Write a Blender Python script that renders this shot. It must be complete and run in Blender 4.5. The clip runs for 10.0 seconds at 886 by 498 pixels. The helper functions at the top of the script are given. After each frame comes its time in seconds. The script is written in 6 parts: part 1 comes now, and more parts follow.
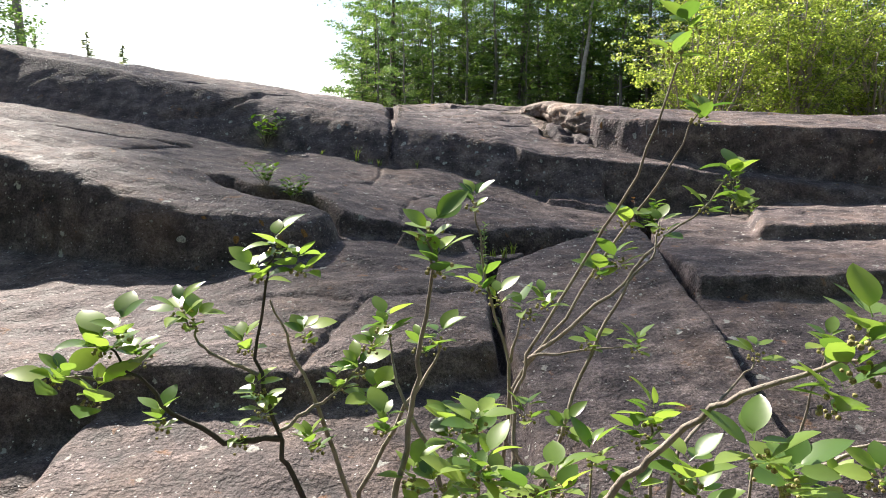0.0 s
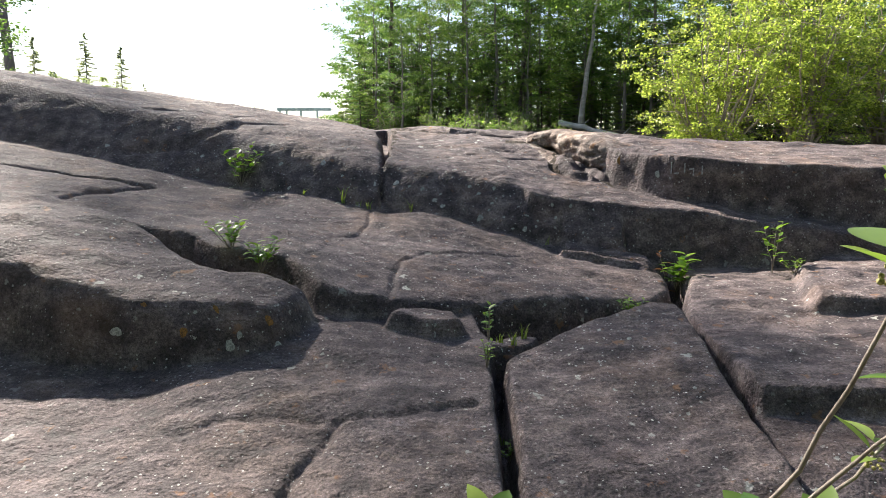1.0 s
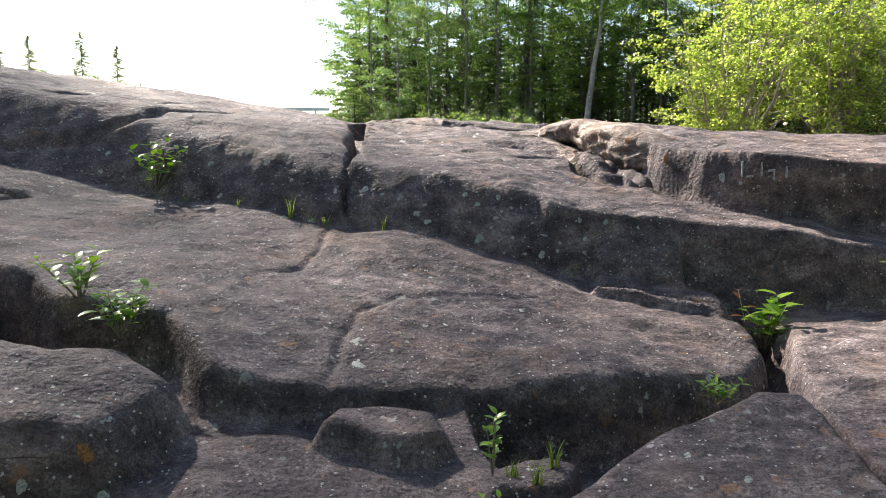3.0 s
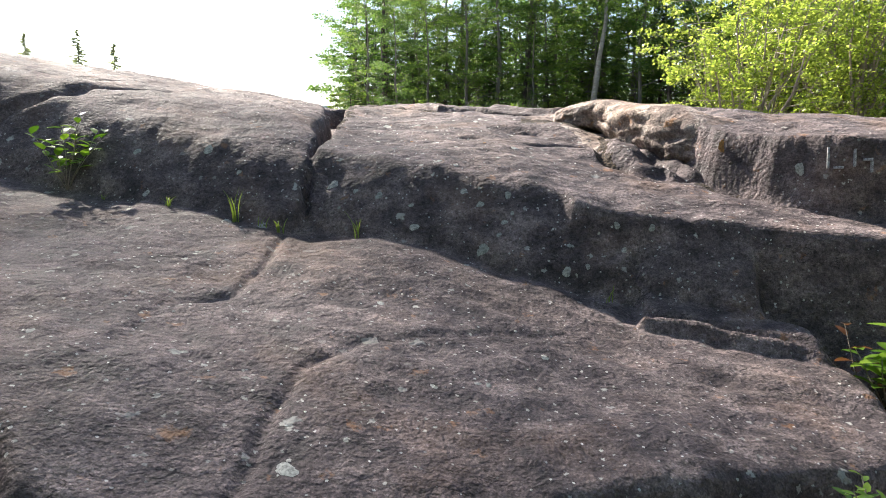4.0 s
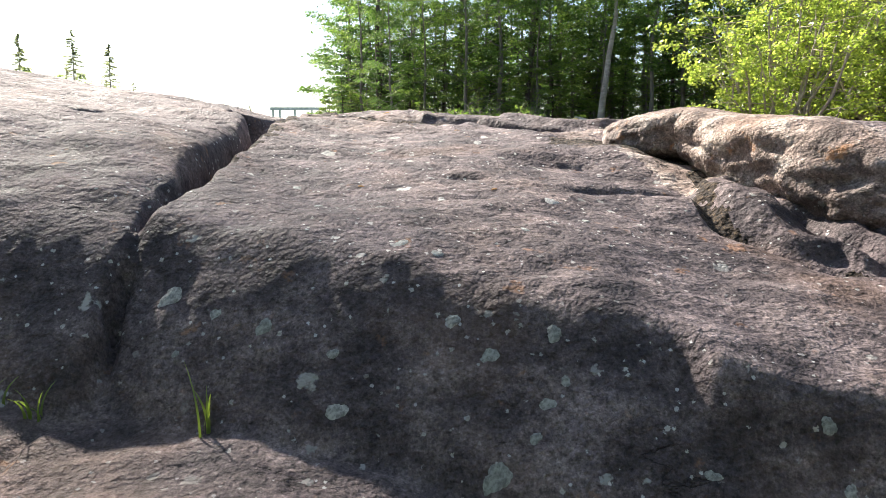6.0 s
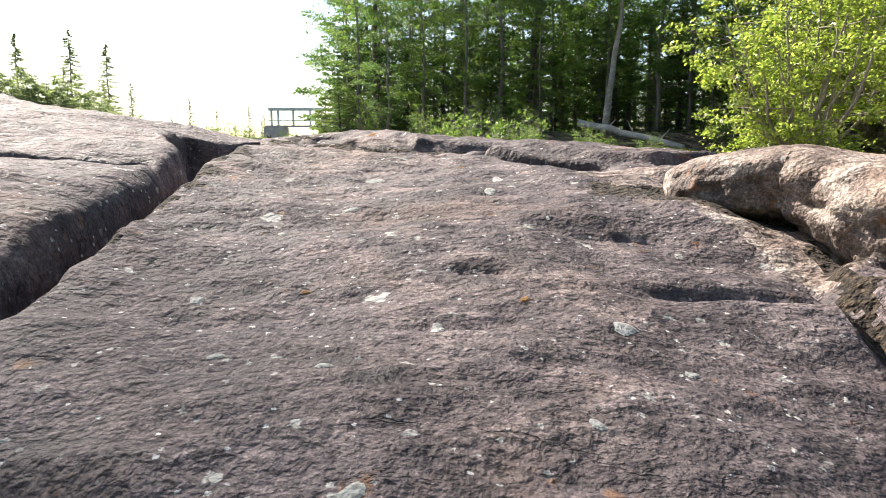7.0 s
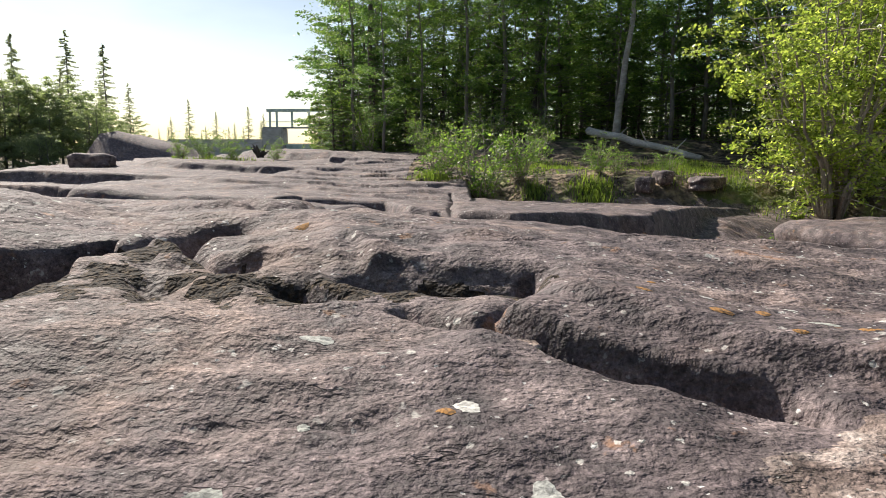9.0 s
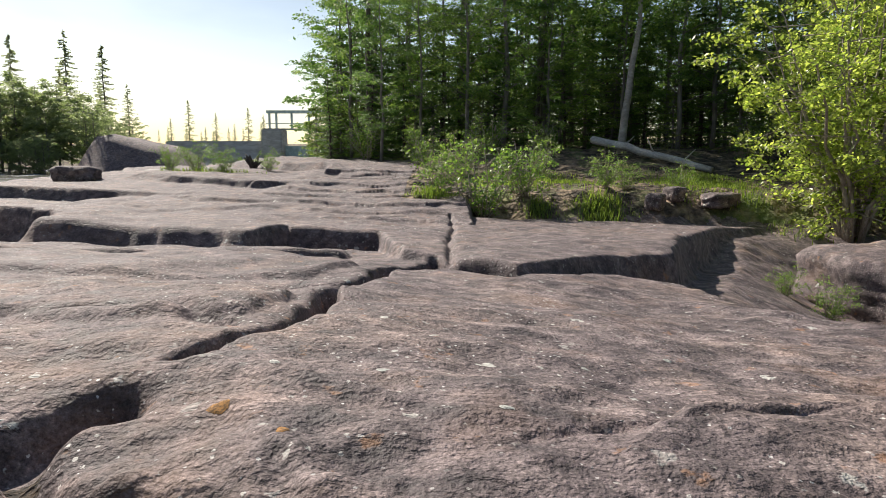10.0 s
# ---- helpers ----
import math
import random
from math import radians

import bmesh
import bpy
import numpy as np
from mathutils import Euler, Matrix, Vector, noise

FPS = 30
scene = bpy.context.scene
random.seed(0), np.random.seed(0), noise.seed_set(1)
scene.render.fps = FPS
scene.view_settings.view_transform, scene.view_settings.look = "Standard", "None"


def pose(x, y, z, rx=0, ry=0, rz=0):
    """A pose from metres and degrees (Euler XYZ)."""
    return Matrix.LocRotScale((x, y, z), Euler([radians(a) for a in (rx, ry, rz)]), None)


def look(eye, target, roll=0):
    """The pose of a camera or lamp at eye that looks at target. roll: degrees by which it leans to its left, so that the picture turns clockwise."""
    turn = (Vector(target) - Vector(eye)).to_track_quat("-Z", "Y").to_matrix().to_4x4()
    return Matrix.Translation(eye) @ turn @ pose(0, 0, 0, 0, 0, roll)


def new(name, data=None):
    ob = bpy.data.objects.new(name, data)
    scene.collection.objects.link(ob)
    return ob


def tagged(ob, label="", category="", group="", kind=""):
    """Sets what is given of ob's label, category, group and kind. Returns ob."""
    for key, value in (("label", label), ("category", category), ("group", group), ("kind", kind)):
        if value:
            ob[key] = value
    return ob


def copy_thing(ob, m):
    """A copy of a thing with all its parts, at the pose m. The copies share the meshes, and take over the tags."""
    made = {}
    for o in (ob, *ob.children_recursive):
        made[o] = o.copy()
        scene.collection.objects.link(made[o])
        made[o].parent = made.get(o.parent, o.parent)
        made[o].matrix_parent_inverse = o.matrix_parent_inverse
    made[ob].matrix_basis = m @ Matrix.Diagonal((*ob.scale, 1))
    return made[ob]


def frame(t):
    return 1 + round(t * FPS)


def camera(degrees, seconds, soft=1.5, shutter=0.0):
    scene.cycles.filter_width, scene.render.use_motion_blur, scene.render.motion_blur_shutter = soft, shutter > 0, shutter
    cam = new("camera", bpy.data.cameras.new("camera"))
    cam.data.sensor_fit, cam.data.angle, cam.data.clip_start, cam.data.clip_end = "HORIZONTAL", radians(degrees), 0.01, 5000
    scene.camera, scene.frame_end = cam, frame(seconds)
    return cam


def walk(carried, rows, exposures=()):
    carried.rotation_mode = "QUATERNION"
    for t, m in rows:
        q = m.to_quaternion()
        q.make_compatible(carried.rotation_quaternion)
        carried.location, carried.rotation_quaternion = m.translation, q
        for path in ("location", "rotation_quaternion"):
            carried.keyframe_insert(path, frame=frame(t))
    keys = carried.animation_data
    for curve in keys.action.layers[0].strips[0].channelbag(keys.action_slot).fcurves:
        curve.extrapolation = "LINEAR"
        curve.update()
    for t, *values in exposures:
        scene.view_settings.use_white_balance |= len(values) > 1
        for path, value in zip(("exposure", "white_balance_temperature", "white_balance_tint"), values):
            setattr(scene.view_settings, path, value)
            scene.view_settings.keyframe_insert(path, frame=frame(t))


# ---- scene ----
cam = camera(66.0, 10.0, 0.9)
PATH = [
    (0.0, pose(0.000, -0.000, 0.000, 82.00, 0, -0.00)),
    (0.5, pose(0.010, 0.517, 0.197, 82.00, 0, -0.01)),
    (1.0, pose(0.022, 1.010, 0.419, 82.03, 0, -0.02)),
    (1.5, pose(0.047, 1.452, 0.446, 82.04, 0, -0.00)),
    (2.0, pose(0.079, 1.937, 0.449, 82.04, 0, 0.01)),
    (2.5, pose(0.110, 2.412, 0.434, 82.05, 0, 0.03)),
    (2.7, pose(0.121, 2.623, 0.416, 82.08, 0, 0.01)),
    (3.8, pose(0.176, 3.938, 0.304, 82.04, 0, 0.04)),
    (4.0, pose(0.183, 4.188, 0.298, 81.99, 0, 0.02)),
    (4.5, pose(0.221, 4.774, 0.296, 81.93, 0, 0.02)),
    (5.0, pose(0.252, 5.356, 0.347, 81.93, 0, 0.01)),
    (5.5, pose(0.272, 5.888, 0.418, 81.96, 0, 0.02)),
    (5.7, pose(0.275, 6.101, 0.446, 82.04, 0, 0.02)),
    (6.8, pose(0.279, 7.277, 0.667, 82.10, 0, -0.03)),
    (7.0, pose(0.281, 7.482, 0.700, 82.06, 0, -0.03)),
    (7.5, pose(0.285, 7.960, 0.762, 82.06, 0, -0.02)),
    (8.0, pose(0.296, 8.457, 0.785, 82.08, 0, -0.00)),
    (8.3, pose(0.299, 8.714, 0.789, 82.06, 0, 0.03)),
    (8.5, pose(0.308, 8.897, 0.824, 82.04, 0, 0.05)),
    (8.8, pose(0.336, 9.188, 0.985, 82.04, 0, -0.02)),
    (9.0, pose(0.356, 9.381, 1.095, 82.04, 0, 0.05)),
    (9.3, pose(0.375, 9.661, 1.222, 82.02, 0, 0.04)),
    (9.5, pose(0.373, 9.848, 1.293, 82.03, 0, 0.06)),
    (10.0, pose(0.388, 10.303, 1.454, 82.04, 0, 0.11)),
]

# ---------------------------------------------------------------- light
EXPOSURES = [(0.0, 1.38), (1.0, 1.48), (2.5, 1.66), (4.5, 1.76), (5.5, 1.72), (7.0, 1.44), (7.5, 1.22), (8.5, 0.91), (9.0, 0.77), (10.0, 0.71)]
walk(cam, PATH, EXPOSURES)

SUN_WAY = Vector((-0.49, 0.62, 0.65)).normalized()      # towards the sun
world = bpy.data.worlds.new("sky")
scene.world = world
world.use_nodes = True
wt = world.node_tree
wt.nodes.clear()
w_out = wt.nodes.new("ShaderNodeOutputWorld")
w_bg = wt.nodes.new("ShaderNodeBackground")
w_sky = wt.nodes.new("ShaderNodeTexSky")
w_sky.sky_type = "NISHITA"
w_sky.sun_disc = False
w_sky.sun_elevation = math.asin(SUN_WAY.z)
w_sky.sun_rotation = math.atan2(SUN_WAY.x, SUN_WAY.y)
w_sky.air_density, w_sky.dust_density = 1.0, 0.5
w_co = wt.nodes.new("ShaderNodeTexCoord")
w_map = wt.nodes.new("ShaderNodeMapping")
w_map.inputs["Scale"].default_value = (1.0, 1.0, 3.2)
w_map.inputs["Location"].default_value = (0.35, 0.1, 0.2)
w_noise = wt.nodes.new("ShaderNodeTexNoise")
w_noise.inputs["Scale"].default_value = 2.6
w_noise.inputs["Detail"].default_value = 7.0
w_noise.inputs["Roughness"].default_value = 0.52
w_ramp = wt.nodes.new("ShaderNodeValToRGB")
w_ramp.color_ramp.elements[0].position = 0.22
w_ramp.color_ramp.elements[1].position = 0.50
w_ramp.color_ramp.elements[0].color = (0.62, 0.62, 0.62, 1)
w_mix = wt.nodes.new("ShaderNodeMixRGB")
wt.links.new(w_co.outputs["Generated"], w_map.inputs["Vector"])
wt.links.new(w_map.outputs["Vector"], w_noise.inputs["Vector"])
wt.links.new(w_noise.outputs["Fac"], w_ramp.inputs["Fac"])
wt.links.new(w_ramp.outputs["Color"], w_mix.inputs["Fac"])
w_veil = wt.nodes.new("ShaderNodeMixRGB")          # thin cloud takes its light from the sky behind it
w_veil.blend_type = "MULTIPLY"
w_veil.inputs["Fac"].default_value = 1.0
w_veil.inputs["Color2"].default_value = (1.74, 1.57, 1.44, 1)
wt.links.new(w_sky.outputs["Color"], w_veil.inputs["Color1"])
wt.links.new(w_veil.outputs["Color"], w_mix.inputs["Color2"])
wt.links.new(w_sky.outputs["Color"], w_mix.inputs["Color1"])
wt.links.new(w_mix.outputs["Color"], w_bg.inputs["Color"])
w_bg.inputs["Strength"].default_value = 0.05
wt.links.new(w_bg.outputs["Background"], w_out.inputs["Surface"])

sun_data = bpy.data.lights.new("sun", "SUN")
sun_data.energy, sun_data.angle, sun_data.color = 5.0, radians(1.4), (1.0, 0.92, 0.81)
sun = new("sun", sun_data)
sun.matrix_world = look(tuple(SUN_WAY * 50), (0, 0, 0))


# ---------------------------------------------------------------- materials
def material(name):
    m = bpy.data.materials.new(name)
    m.use_nodes = True
    return m, m.node_tree, m.node_tree.nodes["Principled BSDF"]


def node(nt, kind, **values):
    n = nt.nodes.new(kind)
    for key, v in values.items():
        n.inputs[key.replace("_", " ")].default_value = v
    return n


def coords(nt, scale=(1, 1, 1)):
    co = nt.nodes.new("ShaderNodeTexCoord")
    mp = nt.nodes.new("ShaderNodeMapping")
    mp.inputs["Scale"].default_value = scale
    nt.links.new(co.outputs["Object"], mp.inputs["Vector"])
    return mp.outputs["Vector"]


def noise_of(nt, vec, scale, detail=4.0, rough=0.55):
    n = node(nt, "ShaderNodeTexNoise", Scale=scale, Detail=detail, Roughness=rough)
    nt.links.new(vec, n.inputs["Vector"])
    return n.outputs["Fac"]


def ramp(nt, fac, stops):
    r = nt.nodes.new("ShaderNodeValToRGB")
    els = r.color_ramp.elements
    while len(els) < len(stops):
        els.new(0.5)
    for e, (p, c) in zip(els, stops):
        e.position = p
        e.color = (c, c, c, 1) if isinstance(c, (int, float)) else (*c, 1)
    nt.links.new(fac, r.inputs["Fac"])
    return r.outputs["Color"]


def mixed(nt, fac, a, b, mode="MIX"):
    n = nt.nodes.new("ShaderNodeMixRGB")
    n.blend_type = mode
    for sock, v in ((n.inputs["Fac"], fac), (n.inputs["Color1"], a), (n.inputs["Color2"], b)):
        if isinstance(v, (int, float)):
            sock.default_value = v if sock.name == "Fac" else (v, v, v, 1)
        elif isinstance(v, tuple):
            sock.default_value = (*v, 1)
        else:
            nt.links.new(v, sock)
    return n.outputs["Color"]


def bumped(nt, bsdf, heights):
    """heights: (socket, strength, distance) one over another."""
    last = None
    for h, strength, dist in heights:
        b = node(nt, "ShaderNodeBump", Strength=strength, Distance=dist)
        nt.links.new(h, b.inputs["Height"])
        if last is not None:
            nt.links.new(last, b.inputs["Normal"])
        last = b.outputs["Normal"]
    nt.links.new(last, bsdf.inputs["Normal"])


def rock_material(name, dark, mid, light, lichen=1.0, warm=0.5):
    """Gneiss: thin layers that break in short steps across the slope, crevice shade darkened into the colour, rust,
    crust lichen.
    """
    m, nt, bsdf = material(name)
    v = coords(nt)
    wide = coords(nt, (1.0, 1.3, 1.25))          # layers run across the slope
    big = noise_of(nt, v, 0.9, 6, 0.6)
    layer = noise_of(nt, wide, 6.0, 8, 0.62)
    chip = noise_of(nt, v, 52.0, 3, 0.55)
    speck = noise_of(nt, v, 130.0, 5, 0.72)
    # dark end of the ramp stands for shade in the crevices
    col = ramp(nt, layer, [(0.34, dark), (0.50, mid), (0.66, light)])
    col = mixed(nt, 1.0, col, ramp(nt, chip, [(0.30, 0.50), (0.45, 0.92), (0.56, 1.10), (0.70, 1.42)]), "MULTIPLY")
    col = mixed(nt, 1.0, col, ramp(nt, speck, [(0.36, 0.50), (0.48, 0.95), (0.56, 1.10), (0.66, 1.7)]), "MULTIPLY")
    # fields of darker and paler, browner and greyer rock
    col = mixed(nt, 1.0, col, ramp(nt, big, [(0.32, (0.70, 0.68, 0.70)), (0.5, (1.0, 1.0, 1.0)), (0.68, (1.22, 1.16, 1.05))]), "MULTIPLY")
    blot = noise_of(nt, v, 3.4, 6, 0.62)
    col = mixed(nt, 1.0, col, ramp(nt, blot, [(0.34, 0.72), (0.52, 1.0), (0.68, 1.22)]), "MULTIPLY")
    # short broken edges where a thin layer has flaked off, their shade darkened into the colour
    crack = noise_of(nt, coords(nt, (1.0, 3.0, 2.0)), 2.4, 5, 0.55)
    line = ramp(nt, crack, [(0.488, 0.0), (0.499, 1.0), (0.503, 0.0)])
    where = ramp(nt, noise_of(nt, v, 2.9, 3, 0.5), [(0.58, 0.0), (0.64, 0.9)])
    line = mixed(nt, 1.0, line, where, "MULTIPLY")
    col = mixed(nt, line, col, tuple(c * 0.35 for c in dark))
    # rusty stains
    rust = noise_of(nt, v, 1.7, 5, 0.6)
    col = mixed(nt, ramp(nt, rust, [(0.54, 0.0), (0.74, 0.55 * warm)]), col, (0.30, 0.17, 0.09))
    rust2 = noise_of(nt, v, 7.5, 5, 0.62)
    col = mixed(nt, ramp(nt, rust2, [(0.64, 0.0), (0.70, 0.8 * warm)]), col, (0.42, 0.20, 0.08))
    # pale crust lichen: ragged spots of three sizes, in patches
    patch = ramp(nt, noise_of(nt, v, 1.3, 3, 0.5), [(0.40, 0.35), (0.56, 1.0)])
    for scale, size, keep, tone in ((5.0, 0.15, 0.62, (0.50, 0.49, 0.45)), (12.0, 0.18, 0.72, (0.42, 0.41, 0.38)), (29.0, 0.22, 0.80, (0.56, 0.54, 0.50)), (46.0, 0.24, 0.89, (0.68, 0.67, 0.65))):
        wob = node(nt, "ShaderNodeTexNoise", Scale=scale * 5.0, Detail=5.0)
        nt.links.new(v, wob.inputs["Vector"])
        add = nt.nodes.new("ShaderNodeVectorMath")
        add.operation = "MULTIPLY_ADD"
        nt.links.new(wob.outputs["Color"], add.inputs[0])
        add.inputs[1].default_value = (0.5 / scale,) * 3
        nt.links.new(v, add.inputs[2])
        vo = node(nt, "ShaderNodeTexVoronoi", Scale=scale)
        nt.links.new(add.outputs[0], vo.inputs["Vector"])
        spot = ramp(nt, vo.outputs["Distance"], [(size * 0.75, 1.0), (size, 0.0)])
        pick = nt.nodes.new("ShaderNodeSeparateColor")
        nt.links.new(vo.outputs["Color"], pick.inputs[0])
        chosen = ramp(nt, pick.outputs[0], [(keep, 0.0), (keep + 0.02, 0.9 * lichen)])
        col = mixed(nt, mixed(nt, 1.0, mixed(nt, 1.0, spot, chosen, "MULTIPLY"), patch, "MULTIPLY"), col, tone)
    nt.links.new(col, bsdf.inputs["Base Color"])
    nt.links.new(ramp(nt, layer, [(0.35, 0.68), (0.65, 0.9)]), bsdf.inputs["Roughness"])
    bsdf.inputs["Specular IOR Level"].default_value = 0.35
    inv = nt.nodes.new("ShaderNodeInvert")
    nt.links.new(line, inv.inputs["Color"])
    swell = noise_of(nt, wide, 6.0, 3, 0.5)
    knob = noise_of(nt, coords(nt, (1.0, 1.2, 1.15)), 30.0, 2, 0.45)          # weathered knobs and pits
    grain = noise_of(nt, v, 58.0, 2, 0.5)
    grit = noise_of(nt, v, 120.0, 3, 0.6)
    bumped(nt, bsdf, [(swell, 1.0, 0.020), (knob, 1.0, 0.012), (grain, 1.0, 0.009), (inv.outputs["Color"], 1.0, 0.008), (grit, 1.0, 0.0048)])
    return m


def leaf_material(name, dark, light, trans=0.45, gloss=0.45):
    m, nt, bsdf = material(name)
    geo = nt.nodes.new("ShaderNodeNewGeometry")
    col = ramp(nt, geo.outputs["Random Per Island"], [(0.0, dark), (0.6, tuple((a + b) / 2 for a, b in zip(dark, light))), (1.0, light)])
    v = coords(nt)
    col = mixed(nt, ramp(nt, noise_of(nt, v, 0.8, 3), [(0.35, 0.0), (0.65, 0.35)]), col, tuple(c * 0.6 for c in dark))
    nt.links.new(col, bsdf.inputs["Base Color"])
    bsdf.inputs["Roughness"].default_value = gloss
    tr = nt.nodes.new("ShaderNodeBsdfTranslucent")
    nt.links.new(mixed(nt, 1.0, col, (1.45, 1.58, 0.80), "MULTIPLY"), tr.inputs["Color"])
    mx = nt.nodes.new("ShaderNodeMixShader")
    mx.inputs[0].default_value = trans
    nt.links.new(bsdf.outputs[0], mx.inputs[1])
    nt.links.new(tr.outputs[0], mx.inputs[2])
    nt.links.new(mx.outputs[0], nt.nodes["Material Output"].inputs["Surface"])
    return m


def single_leaf_material(name, dark, light):
    m = leaf_material(name, dark, light, 0.42, 0.3)
    nt = m.node_tree
    info = nt.nodes.new("ShaderNodeObjectInfo")
    for n in nt.nodes:
        if n.type == "VALTORGB" and n.inputs["Fac"].links and n.inputs["Fac"].links[0].from_node.type == "NEW_GEOMETRY":
            nt.links.new(info.outputs["Random"], n.inputs["Fac"])
    return m


def bark_material(name, a, b, stretch=(14, 14, 2.2)):
    m, nt, bsdf = material(name)
    n1 = noise_of(nt, coords(nt, stretch), 1.0, 7, 0.65)
    n2 = noise_of(nt, coords(nt), 1.6, 4)
    col = mixed(nt, ramp(nt, n2, [(0.35, 0.0), (0.65, 0.5)]), ramp(nt, n1, [(0.3, a), (0.65, b)]), tuple(c * 0.6 for c in a))
    nt.links.new(col, bsdf.inputs["Base Color"])
    bsdf.inputs["Roughness"].default_value = 0.85
    bumped(nt, bsdf, [(n1, 0.6, 0.03)])
    return m


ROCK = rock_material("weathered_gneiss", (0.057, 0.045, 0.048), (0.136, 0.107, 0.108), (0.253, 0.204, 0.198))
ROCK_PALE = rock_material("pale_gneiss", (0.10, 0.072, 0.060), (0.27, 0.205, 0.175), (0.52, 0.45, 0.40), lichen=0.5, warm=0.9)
LEAF_NEAR = single_leaf_material("buckthorn_leaf", (0.085, 0.17, 0.04), (0.36, 0.47, 0.12))
LEAF_LIGHT = leaf_material("alder_leaf", (0.13, 0.19, 0.045), (0.58, 0.61, 0.20), 0.6, 0.3)
LEAF_MID = leaf_material("birch_leaf", (0.075, 0.145, 0.038), (0.29, 0.38, 0.115), 0.55, 0.4)
LEAF_DARK = leaf_material("forest_leaf", (0.05, 0.11, 0.036), (0.19, 0.28, 0.09), 0.55, 0.4)
LEAF_CEDAR = leaf_material("cedar_spray", (0.04, 0.095, 0.032), (0.16, 0.24, 0.075), 0.5, 0.45)
# far bank needles and leaves: distance haze is painted in by paling the colour
NEEDLE_HAZED = leaf_material("hazed_spruce_needle", (0.26, 0.28, 0.25), (0.46, 0.46, 0.41), 0.6, 0.55)
LEAF_HAZED = leaf_material("hazed_far_bank_leaf", (0.17, 0.21, 0.14), (0.37, 0.40, 0.26), 0.6, 0.5)
LEAF_BRIGHT = leaf_material("young_cedar_spray", (0.08, 0.14, 0.04), (0.30, 0.36, 0.11), 0.5, 0.45)
GRASS = leaf_material("grass_blade", (0.09, 0.14, 0.03), (0.29, 0.35, 0.09), 0.45, 0.4)
BARK_GREY = bark_material("grey_bark", (0.10, 0.09, 0.078), (0.26, 0.24, 0.21))
BARK_DARK = bark_material("dark_bark", (0.045, 0.036, 0.03), (0.12, 0.10, 0.085))
BARK_BIRCH = bark_material("pale_bark", (0.20, 0.18, 0.16), (0.46, 0.43, 0.39), (5, 5, 9))
BARK_TWIG = bark_material("twig_bark", (0.20, 0.16, 0.13), (0.48, 0.42, 0.36), (30, 30, 12))
DEADWOOD = bark_material("weathered_wood", (0.30, 0.28, 0.26), (0.62, 0.60, 0.56), (18, 2, 18))


# ---------------------------------------------------------------- noise and mesh helpers
def lattice(ix, iy, seed):
    h = (ix.astype(np.int64) * 374761393 + iy.astype(np.int64) * 668265263 + seed * 974634777) & 0xFFFFFFFF
    h = ((h ^ (h >> 13)) * 1274126177) & 0xFFFFFFFF
    return ((h ^ (h >> 16)) & 0xFFFF) / 65535.0


def value_noise(x, y, seed):
    ix, iy = np.floor(x), np.floor(y)
    fx, fy = x - ix, y - iy
    fx, fy = fx * fx * fx * (fx * (fx * 6 - 15) + 10), fy * fy * fy * (fy * (fy * 6 - 15) + 10)
    a, b = lattice(ix, iy, seed), lattice(ix + 1, iy, seed)
    c, d = lattice(ix, iy + 1, seed), lattice(ix + 1, iy + 1, seed)
    return ((a + (b - a) * fx) * (1 - fy) + (c + (d - c) * fx) * fy) * 2 - 1


def fbm(x, y, seed, octaves=4, gain=0.5):
    out, amp = 0.0, 1.0
    for k in range(octaves):
        c, s = math.cos(0.6 * k + seed), math.sin(0.6 * k + seed)
        out = out + amp * value_noise((x * c - y * s) * 2 ** k + 17.3 * k, (x * s + y * c) * 2 ** k - 9.1 * k, seed + k)
        amp *= gain
    return out


def slab_drop(px, py, poly, rim):
    """How far the rounded rim of a slab lies below its top. A third number of a corner is the rim of the edge that starts there."""
    best = np.full(px.shape, 1e9)
    most = np.zeros(px.shape)
    odd = np.zeros(px.shape, bool)
    n = len(poly)
    for i in range(n):
        (ax, ay), (bx, by) = poly[i][:2], poly[(i + 1) % n][:2]
        r = poly[i][2] if len(poly[i]) > 2 else rim
        ex, ey = bx - ax, by - ay
        t = np.clip(((px - ax) * ex + (py - ay) * ey) / (ex * ex + ey * ey + 1e-12), 0, 1)
        after = poly[(i + 1) % n]
        if len(poly[i]) > 2 and len(after) > 2:
            r = r + (after[2] - r) * t
        d2 = (px - ax - t * ex) ** 2 + (py - ay - t * ey) ** 2
        best = np.minimum(best, d2)
        q = np.clip(1 - np.sqrt(d2) / r, 0, 0.975)
        most = np.maximum(most, 0.38 * r * q * q / (1 - q))
        if ay != by:
            odd ^= ((ay > py) != (by > py)) & (px < ex * (py - ay) / (by - ay) + ax)
    return np.where(odd, most, 0.38 * rim * 38 + 12 * np.sqrt(best))


def line_distance(px, py, line):
    best = np.full(px.shape, 1e9)
    for (ax, ay), (bx, by) in zip(line, line[1:]):
        ex, ey = bx - ax, by - ay
        t = np.clip(((px - ax) * ex + (py - ay) * ey) / (ex * ex + ey * ey + 1e-12), 0, 1)
        best = np.minimum(best, (px - ax - t * ex) ** 2 + (py - ay - t * ey) ** 2)
    return np.sqrt(best)


